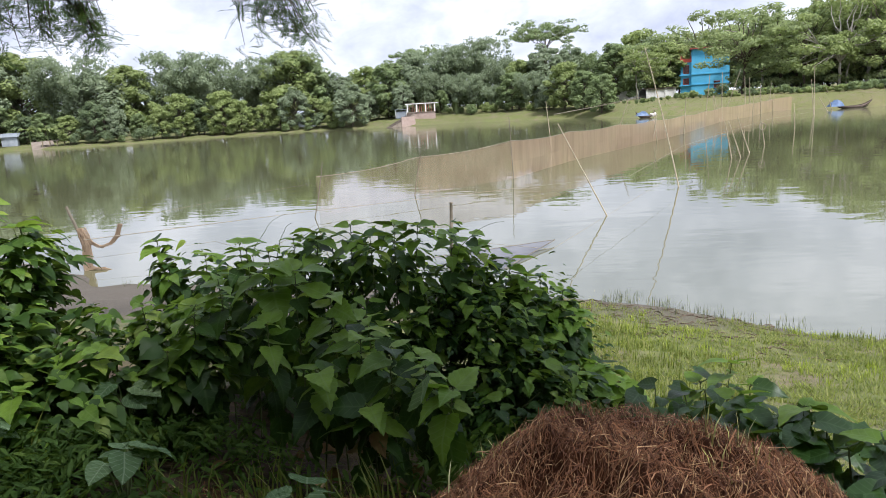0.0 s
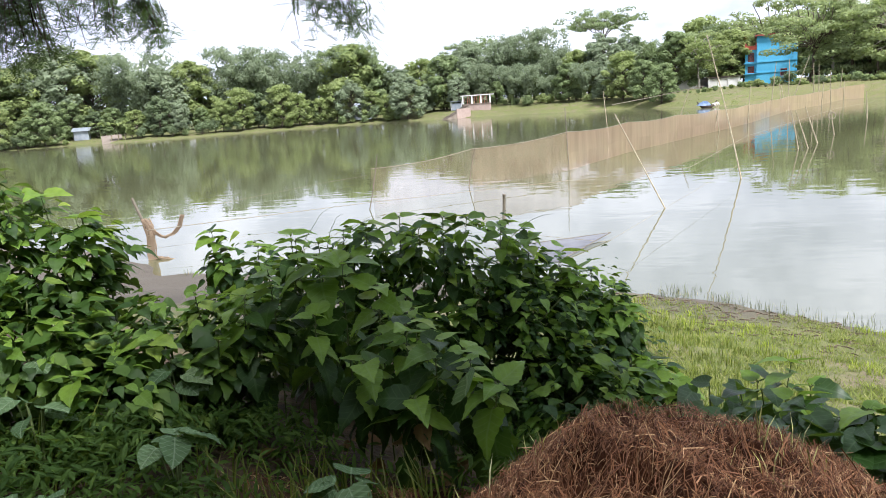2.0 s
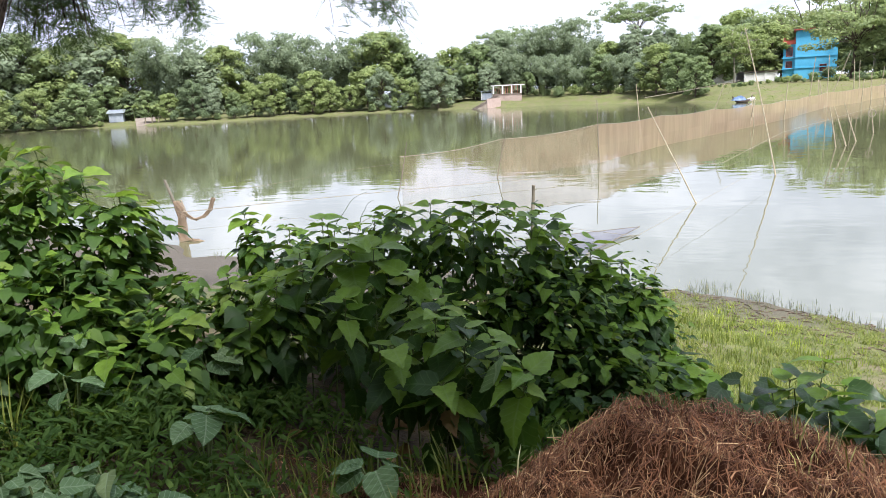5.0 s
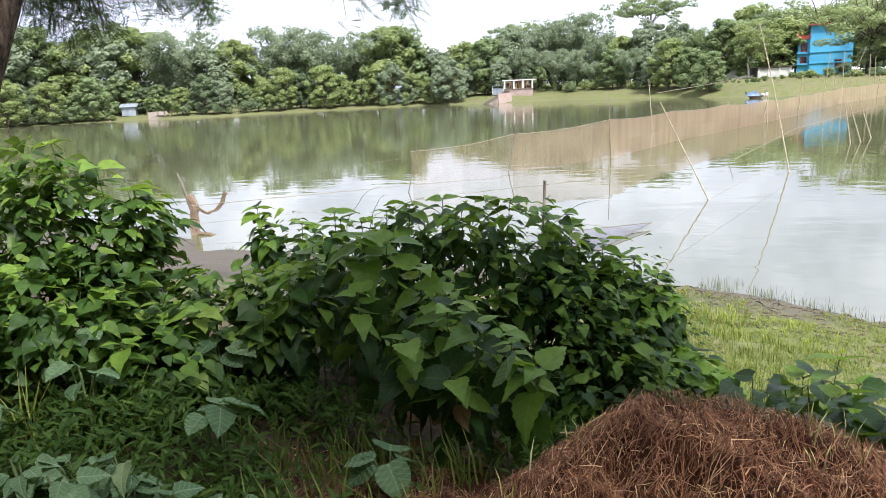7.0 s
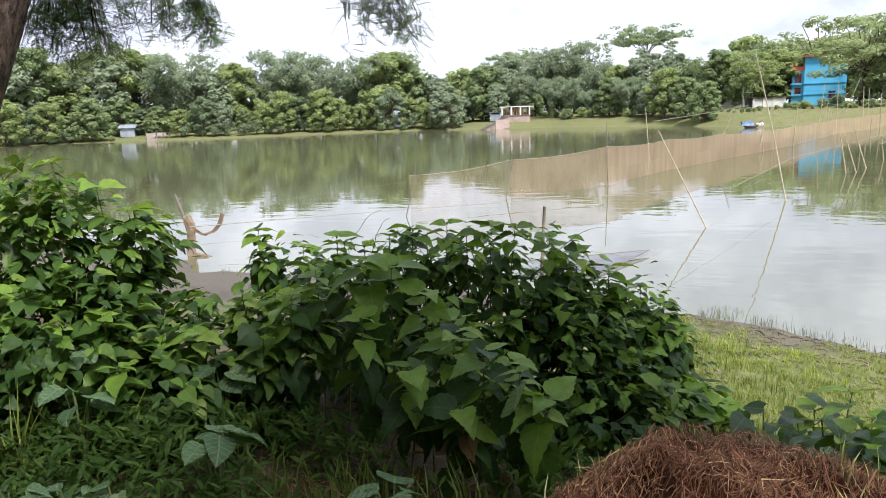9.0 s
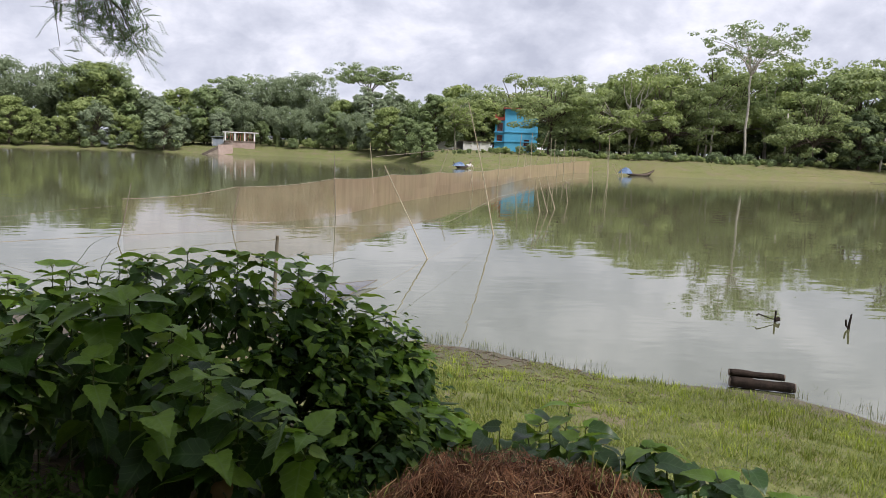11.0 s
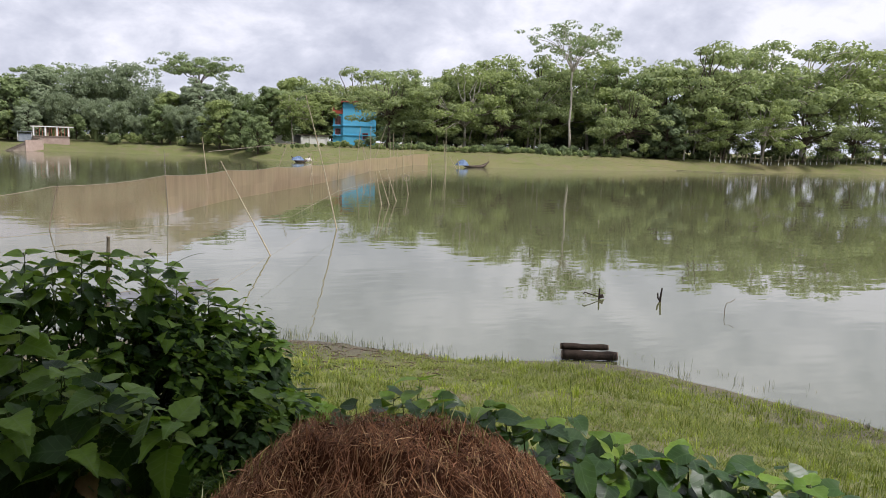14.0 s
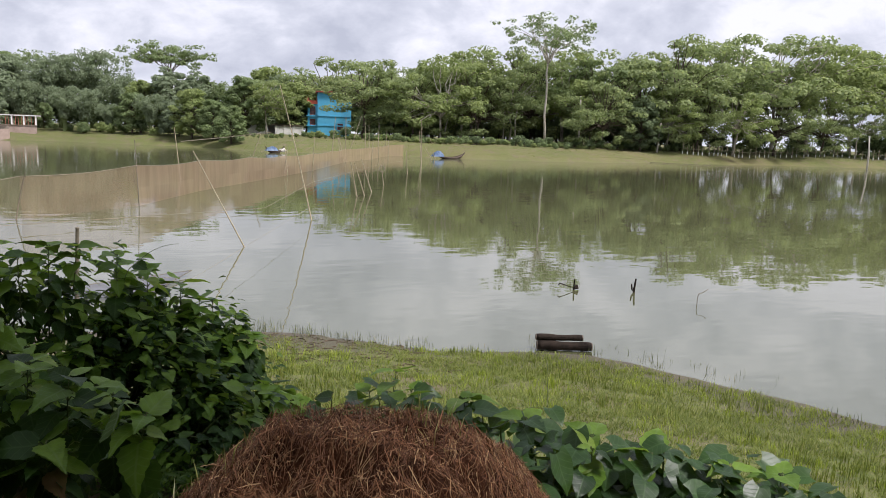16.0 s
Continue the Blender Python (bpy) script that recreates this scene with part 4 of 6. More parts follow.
def rain_tree(seed, h, spread, bark, leaf, label, bare=0.34, count=7000, size=0.35, tips=(0.48, 0.84), top=(0.84, 0.95), low=(10, 0.36, 0.22), thick=0.027, girth=1.0):
    rng = np.random.RandomState(seed)
    t = thing("tree", Matrix(), label, "tree", "trees on the far bank")
    wood, crown = Geo(), Geo()
    fork = Vector((rng.normal() * 0.4, rng.normal() * 0.4, h * bare))
    limb(wood, rng, (0, 0, -0.6), fork, 0.018 * h * girth, 0.012 * h * girth, 0.03)
    n = 9
    pads = []
    for i in range(n):
        a = 2 * math.pi * (i + rng.rand() * 0.6) / n
        rr = spread * (0.45 + 0.5 * rng.rand())
        tip = Vector((math.cos(a) * rr, math.sin(a) * rr, h * (tips[0] + (tips[1] - tips[0]) * rng.rand())))
        knee = fork.lerp(tip, 0.45) + Vector((0, 0, h * 0.05))
        limb(wood, rng, fork, knee, 0.009 * h * girth, 0.006 * h * girth, 0.05)
        for k in range(5):
            e = tip + Vector(rng.uniform(-1, 1, 3)) * spread * 0.30
            e.z = tip.z + rng.normal() * h * 0.05
            limb(wood, rng, knee, e, 0.005 * h * girth, 0.0022 * h * girth, 0.06, 4)
            pads.append(e)
    for k in range(6):
        e = Vector((rng.normal() * spread * 0.3, rng.normal() * spread * 0.3, h * (top[0] + (top[1] - top[0]) * rng.rand())))
        limb(wood, rng, fork, e, 0.008 * h * girth, 0.003 * h * girth, 0.05)
        pads.append(e)
    for k in range(low[0]):
        a = 2 * math.pi * (k + rng.rand()) / 10
        rr = spread * (0.70 + 0.32 * rng.rand())
        e = Vector((math.cos(a) * rr, math.sin(a) * rr, h * (low[1] + low[2] * rng.rand())))
        limb(wood, rng, fork + Vector((0, 0, h * 0.06)), e, 0.006 * h, 0.0025 * h, 0.05)
        pads.append(e)
    for e in pads:
        w = spread * (0.13 + 0.12 * rng.rand())
        for s in range(2):
            off = rng.normal(size=3) * np.array([w * 0.6, w * 0.6, h * 0.02])
            scatter(crown, rng, np.array(e) + off, (w * 0.85, w * 0.85, h * thick + 0.22), count // (2 * len(pads)), size, 0.75, 0.5)
    part("trunk", wood, M[bark], t, smooth=True)
    part("crown", crown, M[leaf], t)
    return t


def round_tree(seed, h, spread, leaf, label, count=8000, low=0.06, size=0.31):
    rng = np.random.RandomState(seed)
    t = thing("tree", Matrix(), label, "tree", "trees on the far bank")
    wood, crown = Geo(), Geo()
    fork = Vector((0, 0, h * 0.35))
    limb(wood, rng, (0, 0, -0.6), fork, 0.022 * h, 0.016 * h, 0.02)
    n = 36
    for i in range(n):
        u = low + (1 - low) * (i + 0.5) / n
        a = i * 2.4 + rng.rand()
        prof = math.sin(math.pi * min(1, 0.18 + 0.80 * u)) ** 0.6
        rr = spread * prof * (0.55 + 0.35 * rng.rand())
        e = Vector((math.cos(a) * rr, math.sin(a) * rr, h * (0.06 + 0.86 * u)))
        limb(wood, rng, (0, 0, min(h * 0.8, e.z * 0.7)), e, 0.007 * h, 0.003 * h, 0.04, 4)
        w = spread * (0.20 + 0.18 * rng.rand())
        for s in range(2):
            off = rng.normal(size=3) * w * 0.3
            scatter(crown, rng, np.array(e) + off, (w * 0.9, w * 0.9, w * 0.50), count // (2 * n), size, 1.0, 0.45)
    part("trunk", wood, M["dark_bark"], t, smooth=True)
    part("crown", crown, M[leaf], t)
    return t


def bamboo_clump(seed, h, spread, leaf, label, count=7500):
    rng = np.random.RandomState(seed)
    t = thing("bamboo_clump", Matrix(), label, "bamboo", "bamboo on the far bank")
    wood, crown = Geo(), Geo()
    for i in range(34):
        a, rr = rng.rand() * 6.28, spread * (0.5 + 0.6 * rng.rand())
        hh = h * (0.6 + 0.4 * rng.rand())
        base = Vector((math.cos(a) * 0.5, math.sin(a) * 0.5, -0.3))
        pts = []
        for k in range(7):
            u = k / 6
            pts.append(base + Vector((math.cos(a) * rr * u ** 2.2, math.sin(a) * rr * u ** 2.2, hh * math.sin(u * 1.75) / math.sin(1.57))))
        wood.tube(pts, [0.05, 0.05, 0.045, 0.04, 0.03, 0.02, 0.01], 4)
        for k in range(2, 7):
            scatter(crown, rng, pts[k], (spread * 0.22, spread * 0.22, h * 0.07), count // (34 * 5), 0.23, 0.2)
    part("cane", wood, M["stem"], t, kind="stuff")
    part("crown", crown, M[leaf], t)
    return t


def shrub(seed, w, h, leaf, label, count=1300, size=0.19):
    rng = np.random.RandomState(seed)
    t = thing("shrub", Matrix(), label, "shrub", "shrubs on the far bank")
    wood, crown = Geo(), Geo()
    for i in range(7):
        a = i * 0.9 + rng.rand()
        e = (math.cos(a) * w * 0.6 * rng.rand(), math.sin(a) * w * 0.6 * rng.rand(), h * (0.4 + 0.45 * rng.rand()))
        limb(wood, rng, (0, 0, -0.2), e, 0.05, 0.02, 0.05, 3)
        scatter(crown, rng, e, (w * 0.5, w * 0.5, h * 0.35), count // 7, size, 0.6)
    part("trunk", wood, M["dark_bark"], t)
    part("crown", crown, M[leaf], t)
    return t


def banana(seed, h):
    rng = np.random.RandomState(seed)
    t = thing("banana_plant", Matrix(), "green banana plant with long arching torn leaves", "plant", "banana plants")
    part("stalk", Geo().tube([(0, 0, -0.3), (0, 0, h * 0.5), (0, 0, h * 0.62)], [0.18, 0.13, 0.08], 8), M["stem"], t)
    for i in range(8):
        a, L = i * 2.4 + rng.rand(), h * (0.5 + 0.15 * rng.rand())
        g, vs = Geo(), []
        for k in range(8):
            u = k / 7
            r = L * u * 0.8
            z = h * 0.6 + L * (0.75 * u - 0.95 * u * u * (0.6 + 0.5 * rng.rand()))
            w = 0.30 * math.sin(math.pi * (0.08 + 0.9 * u)) * (0.75 + 0.5 * rng.rand())
            c, s = math.cos(a), math.sin(a)
            vs += [(c * r - s * w, s * r + c * w, z - 0.1), (c * r, s * r, z), (c * r + s * w, s * r - c * w, z - 0.1)]
        g.add(vs, [(3 * k + j, 3 * k + j + 1, 3 * k + 4 + j, 3 * k + 3 + j) for k in range(7) for j in (0, 1)])
        part("leaf", g, M["crown_light"], t)
    return t


def place(proto, az, dist, scale, rng, used):
    x, y, _ = polar(az, dist)
    sc = scale * np.array([rng.uniform(0.9, 1.1), rng.uniform(0.9, 1.1), 1.0])
    m = Matrix.Translation((x, y, ground_z(x, y))) @ Matrix.Rotation(rng.uniform(0, 6.28), 4, "Z") @ Matrix.Diagonal((*sc, 1))
    if proto.name not in used:
        used.add(proto.name)
        proto.matrix_basis = m
        return proto
    return copy_thing_scaled(proto, m)


def copy_thing_scaled(proto, m):
    s = proto.matrix_basis.to_scale()
    return copy_thing(proto, m @ Matrix.Diagonal((1 / s.x, 1 / s.y, 1 / s.z, 1)))


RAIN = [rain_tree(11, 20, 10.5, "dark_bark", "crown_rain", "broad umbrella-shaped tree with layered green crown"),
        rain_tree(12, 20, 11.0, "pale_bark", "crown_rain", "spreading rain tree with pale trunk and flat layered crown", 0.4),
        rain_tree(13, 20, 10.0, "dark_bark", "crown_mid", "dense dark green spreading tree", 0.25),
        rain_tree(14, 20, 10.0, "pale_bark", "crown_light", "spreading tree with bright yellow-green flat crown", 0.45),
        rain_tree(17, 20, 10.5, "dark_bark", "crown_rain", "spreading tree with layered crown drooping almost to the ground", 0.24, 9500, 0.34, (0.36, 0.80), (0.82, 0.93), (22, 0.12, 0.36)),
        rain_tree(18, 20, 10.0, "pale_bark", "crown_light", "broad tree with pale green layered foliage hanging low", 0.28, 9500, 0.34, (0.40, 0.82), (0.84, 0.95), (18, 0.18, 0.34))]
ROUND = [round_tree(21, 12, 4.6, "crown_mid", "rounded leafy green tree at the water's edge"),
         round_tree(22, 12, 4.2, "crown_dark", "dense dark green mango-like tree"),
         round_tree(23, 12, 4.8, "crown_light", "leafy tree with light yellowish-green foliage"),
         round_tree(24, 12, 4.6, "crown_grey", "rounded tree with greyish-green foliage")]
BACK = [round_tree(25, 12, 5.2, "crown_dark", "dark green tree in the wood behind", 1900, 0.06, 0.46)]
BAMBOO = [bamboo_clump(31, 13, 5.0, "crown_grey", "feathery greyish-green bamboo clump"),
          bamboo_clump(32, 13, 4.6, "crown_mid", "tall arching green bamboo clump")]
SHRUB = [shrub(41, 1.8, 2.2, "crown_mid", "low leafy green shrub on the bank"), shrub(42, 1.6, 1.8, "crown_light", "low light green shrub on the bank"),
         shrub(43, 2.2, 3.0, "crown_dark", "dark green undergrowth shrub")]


def shore_at(az):
    return float(np.interp(az, [a for a, _ in FAR], [d for _, d in FAR]))


# skyline: azimuth and elevation, in degrees, of the tree tops seen from the bank
SKYLINE = [(-46, 5.2), (-39.8, 5.0), (-37.1, 4.4), (-34, 5.6), (-32.7, 4.1), (-31, 4.3), (-28.7, 5.0), (-25.5, 4.4), (-22, 5.7), (-20, 3.8), (-17.9, 4.1), (-14.8, 4.6), (-12.6, 3.9),
           (-10, 3.75), (-7.4, 3.6), (-5, 4.1), (-3, 4.3), (-0.4, 4.9), (2.3, 4.0), (7.6, 4.4), (10, 4.1), (13.4, 5.2), (15.6, 4.5), (18.6, 5.8), (22.2, 5.5), (25.7, 6.6), (27.5, 7.0),
           (30.2, 6.8), (36.7, 6.9), (39.7, 7.0), (43.3, 7.6), (46.8, 7.7), (50.6, 7.8), (53.5, 7.1), (60, 7.2)]


def top_at(az, dist):
    return 3.5 + dist * math.tan(radians(float(np.interp(az, [a for a, _ in SKYLINE], [e for _, e in SKYLINE]))))


rng = random.Random(8)
used = set()
# skyline row
az = -47.0
while az < 62:
    d = max(shore_at(az), 140) + (22 if az < 15 else 20) + rng.uniform(-2, 4)
    if 11.5 < az < 20.6:
        d += 32
    x, y, _ = polar(az, d)
    h = max(6, (top_at(az, d) - ground_z(x, y)) * rng.choice((0.80, 0.92, 0.98, 1.03) if az < 20 else (0.93, 0.99, 1.04, 1.07)))
    if az < 15:
        pick = rng.choice([ROUND[0], ROUND[3], BAMBOO[0], BAMBOO[1], ROUND[2], ROUND[3], BAMBOO[0]]) if not -3 < az < 3 else BAMBOO[0]
        if -24 < az < -17:
            pick = BAMBOO[0]
    else:
        pick = rng.choice(RAIN) if az < 44 else rng.choice([RAIN[1], RAIN[3], RAIN[3], RAIN[0]])
    base = 20 if pick in RAIN else (13 if pick in BAMBOO else 12)
    s = h / base * (1.06 if pick not in RAIN else 1.0)
    place(pick, az, d, s * (1.0 if az < 15 else 0.98), rng, used)
    az += (1.75 if az < 15 else 2.5) * rng.uniform(0.85, 1.15)
# dark row behind, filling the gaps
az = -47.0
while az < 62:
    d = max(shore_at(az), 140) + 42 + rng.uniform(0, 14)
    x, y, _ = polar(az, d)
    h = max(6, (top_at(az, d) - ground_z(x, y)) * rng.uniform(0.72, 0.86))
    if not (az > 40 and rng.random() < 0.65):
        place(BACK[0], az, d, h / 12, rng, used)
    az += 2.2 * rng.uniform(0.85, 1.15)
# undergrowth deep under the right-hand trees
az = 14.0
while az < 62:
    d = max(shore_at(az), 140) + rng.uniform(30, 38)
    if not 14.0 < az < 19.5 and not (az > 43 and rng.random() < 0.7):
        place(BACK[0], az, d, rng.uniform(5.5, 8.5) / 12, rng, used)
    az += 1.5 * rng.uniform(0.8, 1.2)
# front row of lower trees by the water, left of the house
az = -47.0
while az < 10:
    d = shore_at(az) + (rng.uniform(2.5, 5.5) if az < -10 else rng.uniform(4, 8))
    if -9.5 < az < -3.2 or -35.4 < az < -31.0:
        d += 9
    h = rng.uniform(5.5, 10.0)
    pick = rng.choice([ROUND[0], ROUND[3], ROUND[2], ROUND[2], ROUND[1]])
    if -5 < az < 4:
        pick = rng.choice([BAMBOO[0], ROUND[0], BAMBOO[0]])
    place(pick, az, d, h / (13 if pick in BAMBOO else 12), rng, used)
    az += 1.5 * rng.uniform(0.8, 1.2)
# lower trees on the right bank: trees before the house, round dark tree behind the fence
for az, d, h, pick in ((11.9, 160, 11.0, RAIN[3]), (14.2, 176, 12.5, ROUND[2]), (10.6, 172, 11.0, ROUND[1]), (19.4, 150, 15.5, RAIN[0]), (11.6, 172, 13.0, RAIN[1]), (16.6, 186, 19.5, RAIN[0]), (22.0, 152, 15.0, RAIN[4]), (23.4, 146, 14.5, RAIN[4]), (25.6, 143, 16.5, RAIN[5]), (28.4, 147, 16.0, RAIN[4]), (27.2, 153, 18.5, RAIN[3]),
                        (31.2, 150, 14.5, RAIN[1]), (38.4, 146, 14.0, RAIN[4]), (41.3, 148, 11.0, ROUND[1]), (48.0, 162, 16.0, RAIN[5]), (50.8, 164, 15.5, RAIN[4]), (45.4, 160, 15.0, RAIN[4]), (43.2, 156, 13.0, RAIN[5]), (37.4, 150, 13.0, RAIN[0]),
                        (56.0, 172, 12.0, RAIN[1]), (58.5, 176, 12.0, ROUND[0]), (53.8, 172, 14.0, RAIN[4])):
    place(pick, az, max(d, shore_at(az) + 13), h / (20 if pick in RAIN else 12), rng, used)
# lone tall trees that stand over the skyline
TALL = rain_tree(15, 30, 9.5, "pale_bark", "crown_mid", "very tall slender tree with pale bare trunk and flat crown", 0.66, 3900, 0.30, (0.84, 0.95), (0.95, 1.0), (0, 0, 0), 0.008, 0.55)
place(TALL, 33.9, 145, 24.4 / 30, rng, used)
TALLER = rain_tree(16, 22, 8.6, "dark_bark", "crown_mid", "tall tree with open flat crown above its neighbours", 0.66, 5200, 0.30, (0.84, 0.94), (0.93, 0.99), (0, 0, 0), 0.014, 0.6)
place(TALLER, 5.0, 186, 0.91, rng, used)
for az, d, s in ((-35.6, 200, 0.92), (-14.6, 186, 0.80), (-5.0, 190, 0.74)):
    place(TALLER, az, d, s, rng, used)
# pale bare trunks
for az, d, h in ((31.6, 148, 9.5), (36.6, 147, 10), (30.6, 150, 8), (42.6, 150, 6), (40.0, 152, 7), (26.0, 146, 4.5), (3.2, 166, 6.5), (56.8, 166, 8)):
    x, y, _ = polar(az, d)
    z = ground_z(x, y)
    g = Geo().tube([(0, 0, -0.5), (rng.uniform(-0.4, 0.4), 0, h * 0.5), (rng.uniform(-0.6, 0.6), 0, h)], [0.2, 0.17, 0.12], 7)
    ob = part("slender_tree", g, M["pale_bark"], None, "slender pale-barked tree rising into the canopy", True)
    ob.location = (x, y, z)
    tagged(ob, category="tree", group="pale trunks on the far bank")
# undergrowth
az = -46.0
while az < 61:
    dd = shore_at(az) + (rng.uniform(1.2, 4) if az < -11 else rng.uniform(3.5, 11) if az < 6 else rng.uniform(8, 17)) + (5 if az > 14 else 0)
    if not 10.2 < az < 15.2 and not (-8.5 < az < -3.4) and not (-35 < az < -31.2):
        place(rng.choice(SHRUB), az, dd, rng.uniform(0.4, 0.75) if 10 < az < 19.5 else rng.uniform(0.3, 0.62) if az > 19.5 else rng.uniform(0.5, 1.15), rng, used)
    az += (0.27 if az > 19.5 else 0.95) * rng.uniform(0.7, 1.3)
# trees and thickets behind the bank where the camera stands, unseen, added to block light
for x, y, s in ((-9, -7, 0.95), (-4.5, -8, 0.9), (0, -9, 0.8), (4.5, -10, 0.75), (9, -11, 0.75), (-13, -2, 1.1), (-14.5, 4, 1.0), (14, -12, 0.8), (-6.5, -10, 1.1), (-2, -11, 1.1), (2.5, -12, 1.0), (7, -13, 1.0), (-11, -5, 1.1), (-15.5, 0, 1.1), (11, -14, 1.0)):
    copy_thing_scaled(BACK[0], Matrix.Translation((x, y, ground_z(x, y))) @ Matrix.Rotation(x, 4, "Z") @ Matrix.Scale(s, 4))
# dark thicket under the trees
az = -46.0
while az < 62:
    d = max(shore_at(az), 140) + rng.uniform(24, 30)
    if not 10.5 < az < 19.5 and not (az > 45 and rng.random() < 0.7):
        place(SHRUB[2], az, d, rng.uniform(1.3, 2.0), rng, used)
    az += 0.9 * rng.uniform(0.8, 1.2)
# low hedge and weeds along the top of the far bank
az = 4.0
while az < 44:
    d = shore_at(az) + (19 if az < 20 else 15) + rng.uniform(-1.5, 2.5)
    place(rng.choice(SHRUB[:2]), az, d, rng.uniform(0.22, 0.42) if 10 < az < 20 else rng.uniform(0.3, 0.6), rng, used)
    az += 0.45 * rng.uniform(0.6, 1.4)
BAN = banana(51, 4.2)
for az, d, s in ((-32.8, 178, 1.25), (-32.2, 177, 1.1), (-31.8, 179, 1.3), (-33.3, 179, 1.2), (-9.6, 160, 0.75), (-31.3, 176, 0.9)):
    place(BAN, az, d, s, rng, used)


# ---- near plants ----
def leaf_mesh(name, kind, seed):
    """A single leaf, base at the origin, lying along +y, top side +z."""
    r = random.Random(seed)
    g, n = Geo(), 12 if kind in ("lobed", "round") else 6 if kind == "lance" else 8
    curl, fold = r.uniform(0.15, 0.45), r.uniform(0.10, 0.28)
    rows = []
    for i in range(n + 1):
        u = i / n
        if kind == "heart":
            w = 0.46 * (math.sin(math.pi * min(1, u * 0.86 + 0.14)) ** 0.75) * (1.12 - 0.55 * u)
        elif kind == "lobed":
            w = 0.37 * math.sin(math.pi * (0.06 + 0.94 * u) ** 0.66) ** 0.85 * (1.1 - 0.3 * u)
        elif kind == "round":
            w = 0.50 * math.sin(math.pi * (0.10 + 0.88 * u) ** 0.85) ** 0.7
        elif kind == "lance":
            w = 0.14 * math.sin(math.pi * (0.06 + 0.92 * u))
        else:
            w = 0.36 * math.sin(math.pi * (0.06 + 0.94 * u) ** 0.68) ** 0.9 * (1.08 - 0.25 * u)
        jag = 0.0 if kind in ("lance", "heart", "round") else (0.022 if i % 2 else -0.02) * r.uniform(0.5, 1.4)
        z = -curl * u * u + 0.02 * math.sin(9 * u + seed) + (0.022 if kind == "round" and i % 2 else 0.0)
        rows.append((w + jag if 0 < i < n else w * 0.6 if kind != "heart" else w, u, z))
    verts, uvs = [], []
    for w, u, z in rows:
        back = 0.10 if kind == "heart" and u == 0 else 0.0
        verts += [(-w, u - back - 0.03, z + fold * w - 0.15 * w * w), (-w * 0.5, u - back * 0.3, z + fold * w * 0.35), (0, u, z - 0.0), (w * 0.5, u - back * 0.3, z + fold * w * 0.35),
                  (w, u - back - 0.03, z + fold * w - 0.15 * w * w)]
        uvs += [(0.5 + s * 0.5 * max(w, 0.02) / 0.5, u) for s in (-1, -0.5, 0, 0.5, 1)]
    faces = [(5 * i + j, 5 * i + j + 1, 5 * i + 6 + j, 5 * i + 5 + j) for i in range(n) for j in range(4)]
    return g.add(verts, faces, uvs)


LEAF = {k: [leaf_mesh("leaf", k, s) for s in range(4)] for k in ("heart", "lobed", "lance", "ovate", "round")}
for k_ in LEAF:
    for g_ in LEAF[k_]:
        g_.arr = np.array(g_.v)


def leaf_pose(p, out, size, rng, droop=0.5):
    """Leaf at p pointing out and down, top side up and outward."""
    d = Vector((out[0], out[1], 0)) + Vector((rng.uniform(-0.6, 0.6), rng.uniform(-0.6, 0.6), 0))
    if d.length < 0.05:
        d = Vector((rng.uniform(-1, 1), rng.uniform(-1, 1), 0))
    d.normalize()
    d.z = droop * rng.uniform(-0.7, 0.5) if len(out) > 2 and out[2] > 0.3 else droop * rng.uniform(-1.5, 0.3)
    d.normalize()
    up = Vector((rng.uniform(-0.6, 0.6), rng.uniform(-0.6, 0.6), 1.0)) + Vector((out[0], out[1], 0)) * 0.15
    x = d.cross(up).normalized()
    z = x.cross(d)
    rot = Matrix((x, d, z)).transposed().to_4x4()
    return Matrix.Translation(p) @ rot @ Matrix.Scale(size, 4)


class Foliage:
    """Leaves of one plant: the nearest as parts of their own, the rest as one joined part."""

    def __init__(self, parent, kind, material, single=0, label="", core="leaves"):
        self.parent, self.kind, self.material, self.single, self.core = parent, kind, material, single, core
        self.items = []
        self.label = label

    def add(self, m, k):
        self.items.append((m, k))

    def finish(self):
        self.items.sort(key=lambda it: it[0].translation.xy.length)
        meshes = []
        for s in range(4):
            me = LEAF[self.kind][s].mesh("leaf")
            me.materials.append(M[self.material])
            me.polygons.foreach_set("use_smooth", [True] * len(me.polygons))
            meshes.append(me)
        inv = self.parent.matrix_basis.inverted()
        for m, k in self.items[:self.single]:
            ob = new("leaf", meshes[k])
            ob.parent = self.parent
            ob.matrix_basis = inv @ m
        rest = self.items[self.single:]
        if rest:
            g = Geo()
            for m, k in rest:
                src = LEAF[self.kind][k]
                mm = np.array(inv @ m)
                v = src.arr @ mm[:3, :3].T + mm[:3, 3]
                g.add(list(map(tuple, v.tolist())), src.f, src.uv)
            part(self.core, g, M[self.material], self.parent, self.label, True, "stuff")


def in_blob(rng, c, r, shell):
    while True:
        d = Vector((rng.gauss(0, 1), rng.gauss(0, 1), rng.gauss(0, 1)))
        if d.length > 0.01:
            break
    d.normalize()
    f = shell + (1 - shell) * rng.random()
    return Vector((c[0] + d.x * r[0] * f, c[1] + d.y * r[1] * f, c[2] + d.z * r[2] * f)), d


